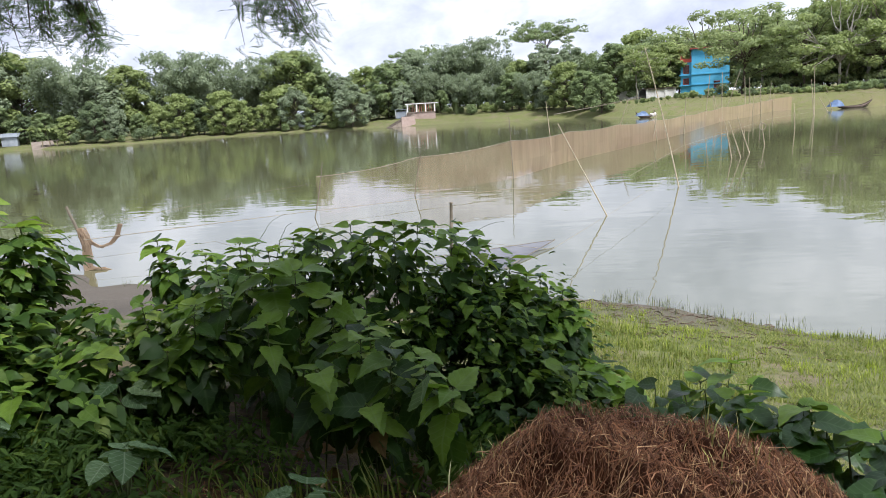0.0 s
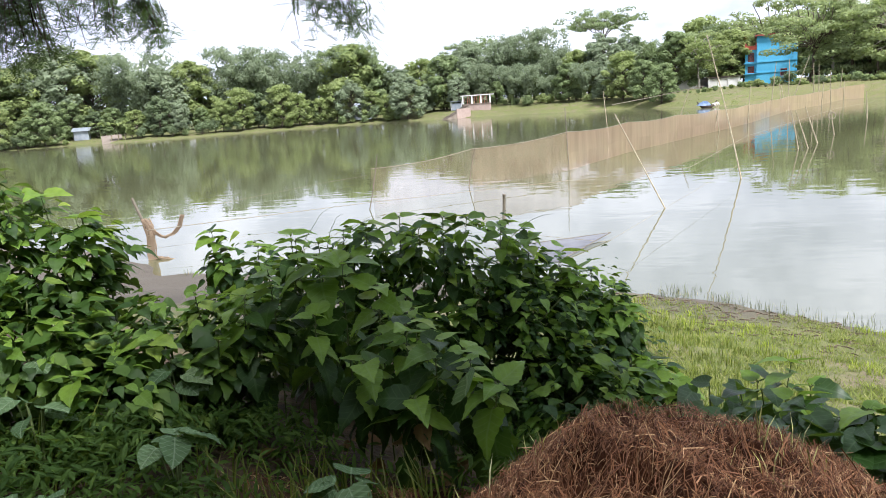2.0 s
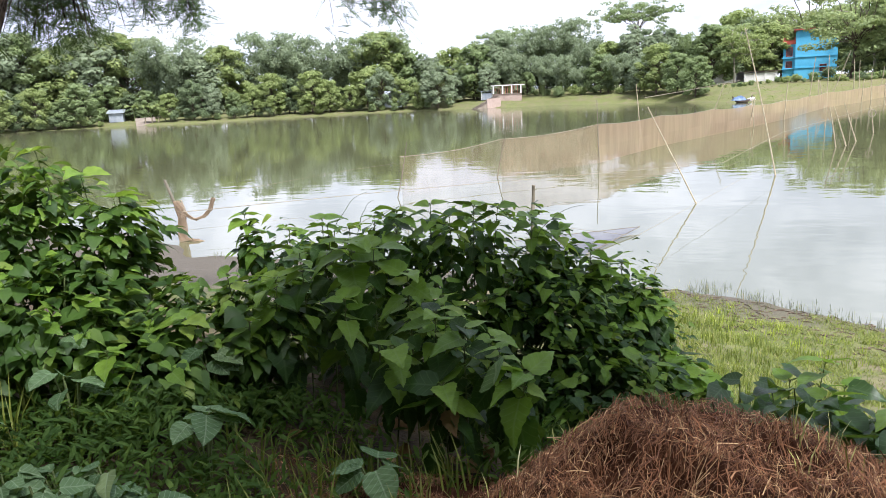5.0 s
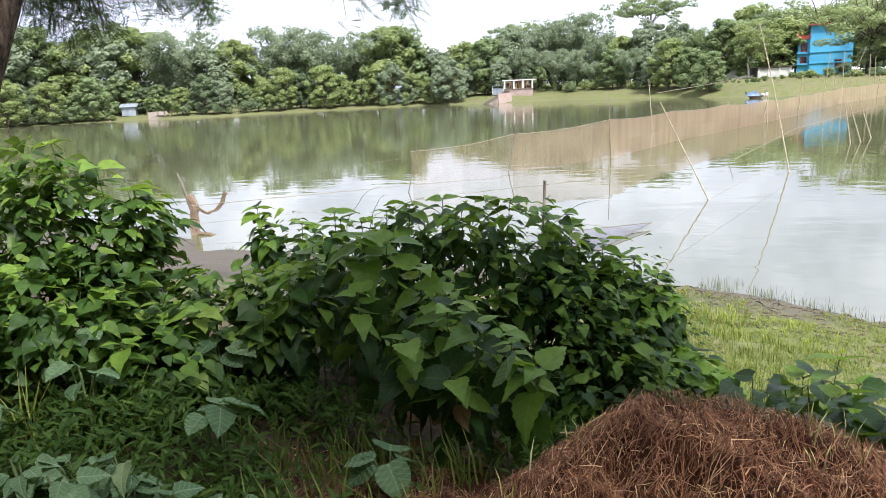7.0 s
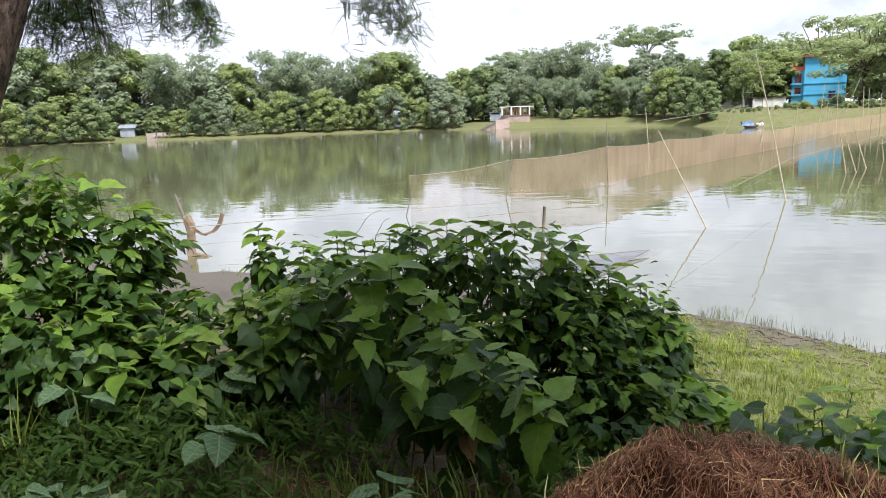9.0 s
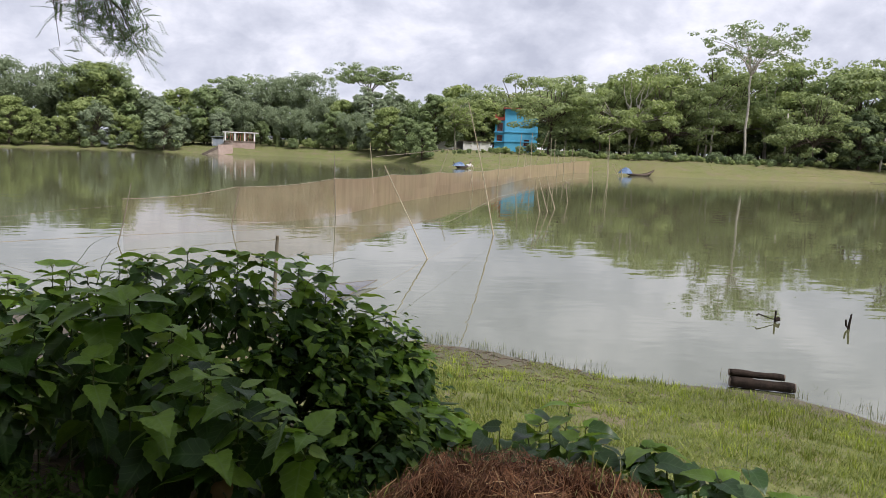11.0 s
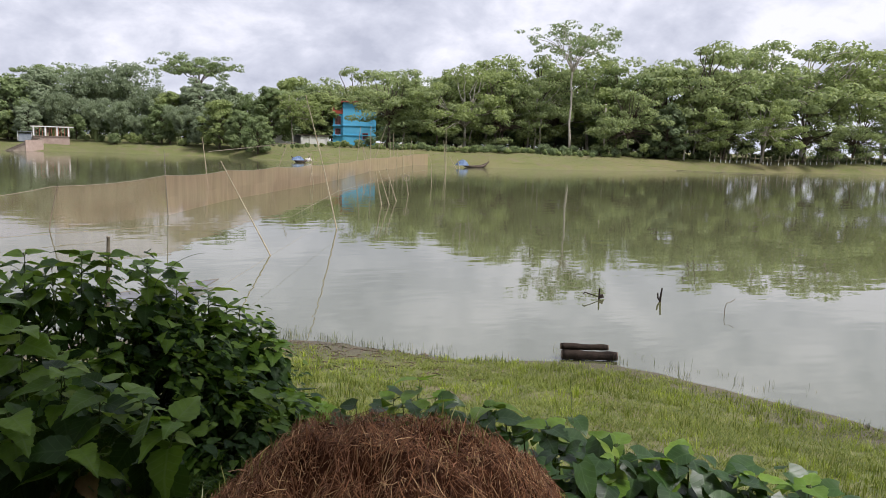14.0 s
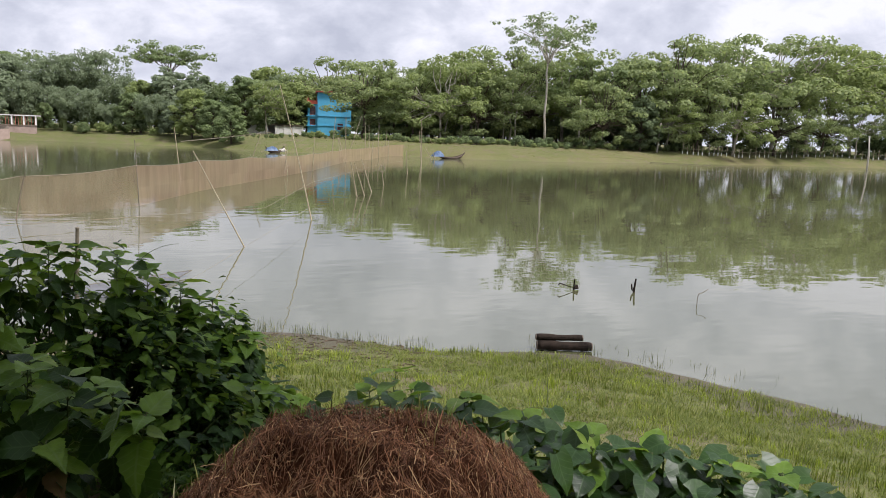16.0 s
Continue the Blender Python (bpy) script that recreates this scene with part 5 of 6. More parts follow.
def bush(name, label, blobs, kind, material, counts, sizes, single, seed, stems=40, droop=0.5, shell=0.55):
    rng = random.Random(seed)
    bx = sum(b[0][0] for b in blobs) / len(blobs)
    by = sum(b[0][1] for b in blobs) / len(blobs)
    t = thing(name, pose(bx, by, ground_z(bx, by)), label, "bush")
    inv = t.matrix_basis.inverted()
    f = Foliage(t, kind, material, single * 3 // 4)
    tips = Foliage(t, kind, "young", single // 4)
    wood = Geo()
    for (c, r), n in zip(blobs, counts):
        for i in range(n):
            p, d = in_blob(rng, c, r, shell)
            if noise.noise(p * 5.5) < -0.18:
                continue
            p += d * (0.14 * noise.noise(p * 3.7 + Vector((seed, 0, 0))))
            p += Vector((0.05 * math.sin(9 * p.y + 7 * p.z), 0, 0.07 * math.sin(7 * p.x + 5 * p.y)))
            if p.z < ground_z(p.x, p.y) + 0.05:
                continue
            # upward-facing leaves get the young tone, which also paints light from above
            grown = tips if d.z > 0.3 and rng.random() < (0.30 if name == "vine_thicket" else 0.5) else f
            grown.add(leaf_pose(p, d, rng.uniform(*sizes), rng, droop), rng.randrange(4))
        for i in range(max(3, stems * n // sum(counts))):
            p, d = in_blob(rng, c, r, 0.4)
            gx, gy = c[0] + rng.uniform(-0.5, 0.5) * r[0], c[1] + rng.uniform(-0.5, 0.5) * r[1]
            a = Vector((gx, gy, ground_z(gx, gy) - 0.05))
            mid_p = a.lerp(p, 0.55) + Vector((rng.uniform(-0.06, 0.06), rng.uniform(-0.06, 0.06), 0.08))
            wood.tube([inv @ a, inv @ mid_p, inv @ p], [0.010, 0.007, 0.004], 5)
    part("stalk_tangle", wood, M["stem"], t, kind="stuff")
    f.finish()
    tips.finish()
    return t


def weed_stem(low, tips, wood, inv, rng, base, top, size, nodes=6, first=0.45):
    """One upright stem: leaves in crossed pairs, the upper ones level, young and painted as sky-lit, the lower ones
    broad and hanging.
    """
    b, t = Vector(base), Vector(top)
    knee = b.lerp(t, 0.55) + Vector((rng.uniform(-0.05, 0.05), rng.uniform(-0.03, 0.06), 0.04))
    line = [b.lerp(knee, u).lerp(knee.lerp(t, u), u) for u in (0, 0.2, 0.4, 0.6, 0.8, 1.0)]
    wood.tube([inv @ p for p in line], [0.006, 0.005, 0.0045, 0.004, 0.003, 0.002], 5)
    turn = rng.uniform(0, 3.14)
    for i in range(nodes):
        v = i / max(1, nodes - 1)
        u = first + (1 - first) * v
        p = b.lerp(knee, u).lerp(knee.lerp(t, u), u)
        for side in ((0, math.pi) if v < 0.99 else (0, 2.1, 4.2)):
            a = turn + i * 1.57 + side + rng.uniform(-0.6, 0.6)
            out = Vector((math.cos(a), math.sin(a), 0))
            droop = radians(-14 + 70 * (1 - v) ** 0.8 + rng.uniform(-14, 14))
            d = out * math.cos(droop) - Vector((0, 0, math.sin(droop)))
            sz = size * (0.9 + 0.1 * min(1, (1 - v) * 2.2)) * rng.uniform(0.5, 1.15)
            q = p + out * sz * (0.12 + 0.2 * (1 - v)) + Vector((0, 0, 0.012))
            wood.tube([inv @ p, inv @ (p.lerp(q, 0.6) + Vector((0, 0, 0.012))), inv @ q], 0.0026, 4)
            up = Vector((rng.uniform(-0.5, 0.5), rng.uniform(-0.5, 0.5), 1.0)) + out * 0.4
            x = d.cross(up).normalized()
            m = Matrix.Translation(q) @ Matrix((x, d, x.cross(d))).transposed().to_4x4() @ Matrix.Scale(sz, 4)
            # upper leaves take the brighter tone: young growth plus painted skylight
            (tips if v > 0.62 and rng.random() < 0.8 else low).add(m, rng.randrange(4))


def weed_group(label, tops, sizes, seed, nodes=6, name="bush", category="bush", first=0.45, shift_xy=(-0.05, 0.14), kind="lobed", low="broad"):
    rng = random.Random(seed)
    cx, cy = sum(t[0] for t in tops) / len(tops), sum(t[1] for t in tops) / len(tops)
    t = thing(name, pose(cx, cy, ground_z(cx, cy)), label, category)
    inv = t.matrix_basis.inverted()
    f, tips, wood = Foliage(t, kind, low, 200), Foliage(t, kind, "young", 90), Geo()
    for x, y, z in tops:
        bx, by = x + shift_xy[0] + rng.uniform(-0.06, 0.06), y + shift_xy[1] + rng.uniform(-0.05, 0.05)
        weed_stem(f, tips, wood, inv, rng, (bx, by, ground_z(bx, by) - 0.04), (x, y, z - 0.03), rng.uniform(*sizes), nodes, first)
    part("stalk_tangle", wood, M["stem"], t, kind="stuff")
    f.finish()
    tips.finish()
    return t


bush("bush", "large leafy green bush overgrown with vines and insect-eaten leaves",
     [((-0.65, 4.45, 2.20), (0.80, 0.50, 0.60)), ((-1.40, 4.45, 2.18), (0.64, 0.45, 0.54)), ((0.06, 4.55, 2.02), (0.47, 0.45, 0.49)), ((0.35, 4.47, 1.79), (0.34, 0.42, 0.46)), ((0.50, 4.25, 1.58), (0.34, 0.40, 0.26)),
      ((-0.35, 4.12, 1.90), (0.75, 0.35, 0.55)), ((0.12, 3.75, 1.78), (0.48, 0.40, 0.32)), ((-1.95, 4.40, 2.38), (0.26, 0.30, 0.32)), ((-0.9, 3.8, 2.0), (0.6, 0.3, 0.45)), ((0.42, 4.40, 2.14), (0.18, 0.25, 0.16))],
     "ovate", "broad", (1900, 1200, 800, 540, 480, 1150, 660, 220, 700, 110), (0.045, 0.13), 200, 101, 90, 0.6, 0.5)
bush("vine_thicket", "small-leaved vines trailing over the bush",
     [((-0.65, 4.42, 2.15), (0.80, 0.55, 0.62)), ((-1.40, 4.42, 2.15), (0.62, 0.50, 0.54)), ((0.10, 4.50, 1.98), (0.50, 0.50, 0.50)), ((0.40, 4.40, 1.72), (0.38, 0.46, 0.48)), ((-0.35, 4.05, 1.92), (0.75, 0.36, 0.56)), ((0.2, 3.8, 1.75), (0.5, 0.42, 0.34))],
     "ovate", "broad", (900, 550, 520, 420, 650, 420), (0.025, 0.06), 0, 108, 30, 0.5, 0.8)
weed_group("tall broad-leaved shoots standing out of the bush",
           [(-2.10, 4.28, 2.80), (-1.96, 4.10, 2.68), (-1.73, 4.12, 2.72), (-1.54, 4.20, 2.77), (-1.35, 4.15, 2.72), (-1.20, 4.20, 2.78), (-1.04, 4.15, 2.82), (-0.84, 4.20, 2.85), (-0.70, 4.05, 2.80), (-0.56, 4.10, 2.85),
            (-0.43, 4.20, 2.83), (-0.23, 4.20, 2.77), (-0.07, 4.30, 2.66), (0.12, 4.38, 2.55), (0.22, 4.30, 2.46), (0.31, 4.40, 2.42), (0.45, 4.38, 2.33), (0.50, 4.25, 2.20), (0.46, 4.20, 2.05), (0.62, 4.15, 1.92), (0.74, 4.08, 1.82),
            (-0.44, 3.92, 2.36), (-0.1, 3.95, 2.3), (0.2, 4.0, 2.1)],
           (0.11, 0.18), 105, 9, first=0.64)
weed_group("upright broad-leaved weed with drooping toothed leaves",
           [(-1.18, 3.30, 2.90), (-0.91, 3.15, 2.81), (-1.30, 3.20, 2.80), (-1.05, 3.2, 2.84), (-0.73, 3.05, 2.72), (-0.58, 2.90, 2.58), (-0.44, 2.80, 2.54), (-0.29, 2.75, 2.47), (-0.18, 2.70, 2.39), (-1.00, 2.95, 2.62), (-0.75, 2.78, 2.46),
            (-1.39, 3.10, 2.68), (-1.58, 3.30, 2.62), (-0.60, 3.20, 2.56), (-0.35, 3.02, 2.42), (-0.52, 2.68, 2.34)],
           (0.13, 0.20), 102, 9, first=0.40)
bush("vine_thicket", "tangled thicket of small-leaved green vines",
     [((-2.95, 3.38, 2.86), (0.48, 0.40, 0.44)), ((-3.55, 3.25, 2.78), (0.5, 0.6, 0.55)), ((-2.50, 3.45, 2.72), (0.27, 0.32, 0.34)), ((-2.44, 3.42, 2.50), (0.24, 0.32, 0.30)), ((-2.60, 3.02, 2.42), (0.55, 0.45, 0.40)),
      ((-1.90, 3.22, 2.28), (0.45, 0.38, 0.34)), ((-1.58, 3.30, 2.30), (0.35, 0.35, 0.36)), ((-3.05, 2.72, 2.30), (0.5, 0.42, 0.42)), ((-2.10, 2.85, 2.18), (0.5, 0.32, 0.26))],
     "ovate", "small", (1450, 1150, 660, 580, 1400, 1150, 760, 1000, 620), (0.04, 0.115), 220, 103, 70, 0.55, 0.5)
weed_group("leafy shoots climbing through the vine thicket",
           [(-2.74, 3.30, 3.32), (-3.05, 3.3, 3.3), (-2.50, 3.30, 3.20), (-2.40, 3.40, 3.05), (-2.40, 3.50, 2.98), (-2.45, 3.3, 2.85), (-1.98, 3.28, 2.62), (-1.68, 3.18, 2.68), (-2.6, 2.85, 2.76), (-2.9, 2.8, 2.8), (-2.25, 2.9, 2.62), (-1.8, 2.95, 2.52), (-2.05, 2.7, 2.45), (-1.5, 3.0, 2.5)],
           (0.11, 0.16), 106, 7, first=0.5, kind="ovate", low="small")


def tendrils(seed, starts, label):
    rng = random.Random(seed)
    t = thing("tendrils", Matrix(), label, "vine")
    for s in starts:
        p, pts = Vector(s), []
        d = Vector((rng.uniform(-0.4, 0.6), rng.uniform(-0.3, 0.3), 0.9)).normalized()
        for i in range(10):
            pts.append(p.copy())
            d = (d + Vector((rng.uniform(-0.25, 0.4), rng.uniform(-0.2, 0.2), -0.14))).normalized()
            p = p + d * 0.045
        part("tendril", Geo().tube(pts, [0.0026 - 0.0002 * i for i in range(10)], 5), M["stem"], t)


tendrils(7, [(0.50, 4.5, 2.1), (-1.35, 4.3, 2.62), (-1.5, 4.3, 2.6), (-1.25, 4.3, 2.65), (1.55, 2.4, 2.1), (1.35, 2.6, 2.1), (-2.3, 3.6, 2.8), (-0.2, 4.2, 2.6)], "thin curling vine tendrils reaching above the leaves")


def path_leaves():
    """Low creeping plant with heart-shaped leaves below the straw heap."""
    rng = random.Random(31)
    t = thing("creeper", pose(1.5, 2.6, ground_z(1.5, 2.6)), "low creeping plant with heart-shaped glossy green leaves", "plant")
    inv = t.matrix_basis.inverted()
    f = Foliage(t, "heart", "heart", 300)
    wood = Geo()
    line = [(0.85, 3.5, 2.0), (1.1, 2.9, 2.18), (1.18, 2.55, 2.27), (1.3, 2.25, 2.28), (1.5, 2.0, 2.28), (1.72, 1.78, 2.26), (1.95, 1.58, 2.24), (2.2, 1.4, 2.22)]
    for i in range(820):
        u = rng.random() * (len(line) - 1)
        k = int(u)
        c = Vector(line[k]).lerp(Vector(line[k + 1]), u - k)
        p = c + Vector((rng.gauss(0, 0.14), rng.gauss(0, 0.14), 0))
        gz = ground_z(p.x, p.y)
        p.z = gz + (c.z - gz) * rng.uniform(0.35, 1.06) * (1 - 0.6 * abs(p.x - c.x))
        f.add(leaf_pose(p, Vector((rng.uniform(-1, 1), rng.uniform(-1, 0.4), rng.choice((0, 1, 1)))), rng.uniform(0.07, 0.15), rng, 0.5), rng.randrange(4))
        if i % 5 == 0:
            g = Vector((p.x + rng.uniform(-0.05, 0.05), p.y + rng.uniform(-0.05, 0.05), gz - 0.03))
            wood.tube([inv @ g, inv @ (g.lerp(p, 0.6) + Vector((0.02, 0, 0.02))), inv @ p], [0.006, 0.005, 0.003], 5)
    f.add(Matrix.Translation((1.14, 1.84, 2.36)) @ Euler((radians(-55), 0, radians(200))).to_matrix().to_4x4() @ Matrix.Scale(0.15, 4), 1)
    part("stalk_tangle", wood, M["stem"], t, kind="stuff")
    f.finish()
    weed_group("young upright green weed with broad leaves on the bank", [(1.23, 3.57, 2.12), (1.30, 3.50, 2.02), (1.10, 3.66, 1.98)], (0.15, 0.19), 33, 5, "weed", "plant", 0.5, (0, 0.05), "ovate", "heart")
    weed_group("leafy green weeds growing through the creeper", [(1.18, 2.62, 2.30), (1.32, 2.32, 2.30), (1.5, 2.08, 2.29), (1.62, 1.86, 2.29), (1.85, 1.68, 2.27), (1.05, 3.0, 2.18), (2.05, 1.6, 2.24), (1.42, 1.98, 2.29)],
               (0.12, 0.17), 34, 5, "weed", "plant", 0.5, (0, 0.04), "ovate", "heart")


path_leaves()


def herb_patch():
    rng = random.Random(41)
    g = Geo()
    for i in range(15000):
        x, y = rng.uniform(-3.1, -0.55), rng.uniform(1.7, 3.35)
        if i % 6 == 0:
            x, y = rng.uniform(-0.5, 1.0), rng.uniform(2.45, 4.1)
        elif y > 3.0 + 0.3 * math.sin(3 * x) or (y < 2.75 and x + 0.9 * (y - 2.3) > -1.15 and i % 4):
            continue
        bump = 0.27 + 0.13 * math.sin(3.1 * x + 1) * math.cos(2.7 * y)
        p = Vector((x, y, ground_z(x, y) + bump * rng.uniform(0.2, 1.0)))
        m = leaf_pose(p, Vector((rng.uniform(-1, 1), rng.uniform(-1, 1), 0)), rng.uniform(0.04, 0.078), rng, 0.3)
        src = LEAF["lance"][i % 4]
        mm = np.array(m)
        v = src.arr @ mm[:3, :3].T + mm[:3, 3]
        keep = [0, 2, 4]
        o = len(g.v)
        vv = v.reshape(-1, 5, 3)[::2][:, keep].reshape(-1, 3)
        g.v.extend(map(tuple, vv.tolist()))
        g.f.extend([(o + 3 * a + b, o + 3 * a + b + 1, o + 3 * a + 4 + b, o + 3 * a + 3 + b) for a in range(3) for b in (0, 1)])
    ob = part("ground_herbs", g, M["herb"], None, "carpet of small narrow-leaved green herbs", kind="stuff")
    tagged(ob, category="herbs")


def squash_plants():
    rng = random.Random(43)
    spots = [(-1.38, 2.29, 2.38, 6, "lobed"), (-2.15, 2.55, 2.42, 7, "lobed"), (-2.35, 2.2, 2.35, 6, "lobed"), (-0.72, 2.32, 2.16, 5, "lobed"), (-0.86, 1.98, 2.13, 5, "lobed"), (-1.15, 1.95, 2.2, 5, "ovate"), (-2.65, 2.25, 2.4, 7, "lobed"),
             (-1.62, 1.75, 2.36, 22, "ovate"), (-1.85, 1.85, 2.34, 22, "ovate"), (-1.45, 1.62, 2.30, 22, "ovate"), (-2.05, 1.70, 2.30, 22, "ovate"), (-1.75, 1.98, 2.30, 22, "ovate"), (-1.3, 1.8, 2.26, 22, "ovate"), (-1.55, 1.97, 2.31, 22, "ovate"), (-1.95, 1.58, 2.3, 22, "ovate"), (-1.72, 1.58, 2.32, 22, "ovate"), (-1.2, 1.6, 2.24, 22, "ovate"), (-0.55, 1.95, 2.08, 5, "lobed"), (-2.4, 2.9, 2.5, 8, "lobed"), (-1.7, 2.95, 2.42, 7, "lobed")]
    for x, y, z, n, kind in spots:
        gz = ground_z(x, y)
        t = thing("seedling", pose(x, y, gz), "pale downy young plant with ribbed leaves on the ground" if kind == "lobed" else "greyish-green whorled young plant", "plant", "seedlings on the bank")
        for i in range(n):
            a = i * 2.4 + rng.random()
            hh = (z - gz) * (rng.uniform(0.75, 1.0) if kind == "lobed" else rng.uniform(0.5, 1.0))
            p = Vector((x + 0.05 * math.cos(a), y + 0.05 * math.sin(a), gz + hh))
            s = rng.uniform(0.09, 0.155) if kind == "lobed" else rng.uniform(0.065, 0.115)
            me = LEAF["round" if kind == "lobed" else kind][i % 4].mesh("leaf")
            ob = part("leaf", me, M["pale"], t)
            ob.matrix_basis = t.matrix_basis.inverted() @ leaf_pose(p, Vector((math.cos(a), math.sin(a), 0)), s, rng, 0.35)
            part("stalk", Geo().tube([(0, 0, -0.02), (0.02 * math.cos(a), 0.02 * math.sin(a), hh * 0.6), tuple(p - Vector((x, y, gz)))], 0.004, 5), M["stem"], t)


herb_patch()
squash_plants()


def blades(rng, g, x, y, z, n, h, w, spread):
    for k in range(n):
        a = rng.uniform(0, 6.28)
        hh, lean = h * rng.uniform(0.5, 1.15), rng.uniform(0.1, 0.7)
        c, s = math.cos(a), math.sin(a)
        bx, by = x + rng.uniform(-spread, spread), y + rng.uniform(-spread, spread)
        px, py = -s * w, c * w
        mx, my = bx + c * hh * lean * 0.35, by + s * hh * lean * 0.35
        tx, ty = bx + c * hh * lean, by + s * hh * lean
        o = len(g.v)
        g.v += [(bx - px, by - py, z - 0.01), (bx + px, by + py, z - 0.01), (mx + px * 0.8, my + py * 0.8, z + hh * 0.6), (mx - px * 0.8, my - py * 0.8, z + hh * 0.6), (tx, ty, z + hh)]
        g.f += [(o, o + 1, o + 2, o + 3), (o + 3, o + 2, o + 4)]


def grass():
    rng = random.Random(61)
    n = 64000
    r = np.random.RandomState(62)
    x, y = r.uniform(0.4, 11.0, n), r.uniform(1.7, 12.2, n)
    s = shore_distance(x, y)
    z = height(x, y)
    fine = wave(x, y, 9.0, 21) + 0.7 * wave(x, y, 3.1, 22)
    patch = wave(x, y, 1.7, 9) + 0.6 * wave(x, y, 4.1, 10)
    g = Geo()
    for i in range(n):
        if s[i] < 0.05 or s[i] > 8.6 or (x[i] < 0.6 and y[i] < 5.4) or (x[i] < 1.2 and y[i] < 4.0):
            continue
        if x[i] > 5 and y[i] < 0.5 * x[i] - 2.5:
            continue
        bare = math.exp(-s[i] / 0.3) * 1.0 + (0.25 if patch[i] > 0.9 else 0.0)
        if x[i] < 3.4 and s[i] < 2.2:
            bare += 0.45
        if rng.random() < bare:
            continue
        if patch[i] < -0.7 and rng.random() < 0.09:
            blades(rng, g, x[i], y[i], z[i], 6, 0.13, 0.0035, 0.05)
            continue
        clump = fine[i]
        if clump > 0.55 and rng.random() < 0.6:
            continue
        for k in range(4):
            a, hh = rng.uniform(0, 6.28), rng.uniform(0.018, 0.05) * (1.0 if clump > -0.3 else 1.5)
            c, q = math.cos(a), math.sin(a)
            bx, by, lean = x[i] + rng.uniform(-0.05, 0.05), y[i] + rng.uniform(-0.05, 0.05), rng.uniform(0.6, 2.0) * hh
            o = len(g.v)
            g.v += [(bx - q * 0.005, by + c * 0.005, z[i] - 0.006), (bx + q * 0.005, by - c * 0.005, z[i] - 0.006), (bx + c * lean, by + q * lean, z[i] + hh)]
            g.f.append((o, o + 1, o + 2))
    ob = part("grass", g, M["grass"], None, "short yellowish-green grass with taller tufts on the bank", kind="stuff")
    tagged(ob, category="grass")
    g = Geo()
    for i in range(2600):
        px, py = rng.uniform(0.7, 9.0), rng.uniform(2.6, 12.2)
        d = float(shore_distance(px, py))
        if d < 0.15 or d > 8 or px < 1.5 and py < 4.4 or px > 5 and py < 0.5 * px - 1.5 or math.sin(1.9 * px + 1.1 * py) + 0.8 * math.sin(4.3 * px - 3.7 * py) < (0.1 if d < 3.5 else 0.6):
            continue
        blades(rng, g, px, py, ground_z(px, py), rng.randrange(4, 10), rng.uniform(0.05, 0.13), 0.0038, 0.05)
    ob = part("grass_tufts", g, M["lush"], None, "bright yellow-green tufts of taller grass on the bank", kind="stuff")
    tagged(ob, category="grass")
    g = Geo()
    for i in range(2300):
        k = rng.randrange(4, len(SHORE) - 5)
        (ax, ay), (bx, by) = SHORE[k], SHORE[k + 1]
        u = rng.random()
        px, py = ax + (bx - ax) * u, ay + (by - ay) * u
        nx, ny = by - ay, ax - bx
        L = math.hypot(nx, ny)
        off = rng.gauss(0.0, 0.35)
        px, py = px + nx / L * off, py + ny / L * off
        if math.sin(2.3 * px + 1.7 * py) + 0.7 * math.sin(5.9 * px - 3 * py) < 0.1:
            continue
        blades(rng, g, px, py, max(-0.05, ground_z(px, py)), rng.randrange(1, 4), rng.uniform(0.05, 0.22), 0.003, 0.05)
    ob = part("reeds", g, M["reed"], None, "thin dark reeds along the water's edge", kind="stuff")
    tagged(ob, category="reeds")
    g = Geo()
    az = r.uniform(-45, 61, 7000)
    dist = np.interp(az, [a for a, _ in FAR], [d for _, d in FAR]) + 0.5 + 15 * r.rand(7000) ** 1.5
    px, py = dist * np.sin(np.radians(az)), dist * np.cos(np.radians(az))
    for qx, qy, qz in zip(px.tolist(), py.tolist(), height(px, py).tolist()):
        blades(rng, g, qx, qy, qz, 3, rng.uniform(0.04, 0.12), 0.03, 0.4)
    ob = part("rough_grass", g, M["grass"], None, "rough grass tufts on the far bank", kind="stuff")
    tagged(ob, category="grass")
    g = Geo()
    for i in range(70):
        px, py = rng.uniform(-1.5, -0.3), rng.uniform(1.9, 2.7)
        blades(rng, g, px, py, ground_z(px, py), 3, 0.26, 0.005, 0.03)
    for i in range(24):
        px, py = rng.uniform(-2.7, -2.0), rng.uniform(2.4, 3.0)
        blades(rng, g, px, py, ground_z(px, py), 4, 0.4, 0.005, 0.04)
    ob = part("tall_grass", g, M["grass"], None, "loose blades of tall grass among the herbs", kind="stuff")
    tagged(ob, category="grass")


grass()


# ---- straw ----
HEAP = (0.44, 1.66, 0.87, 0.755)          # middle, radius, height


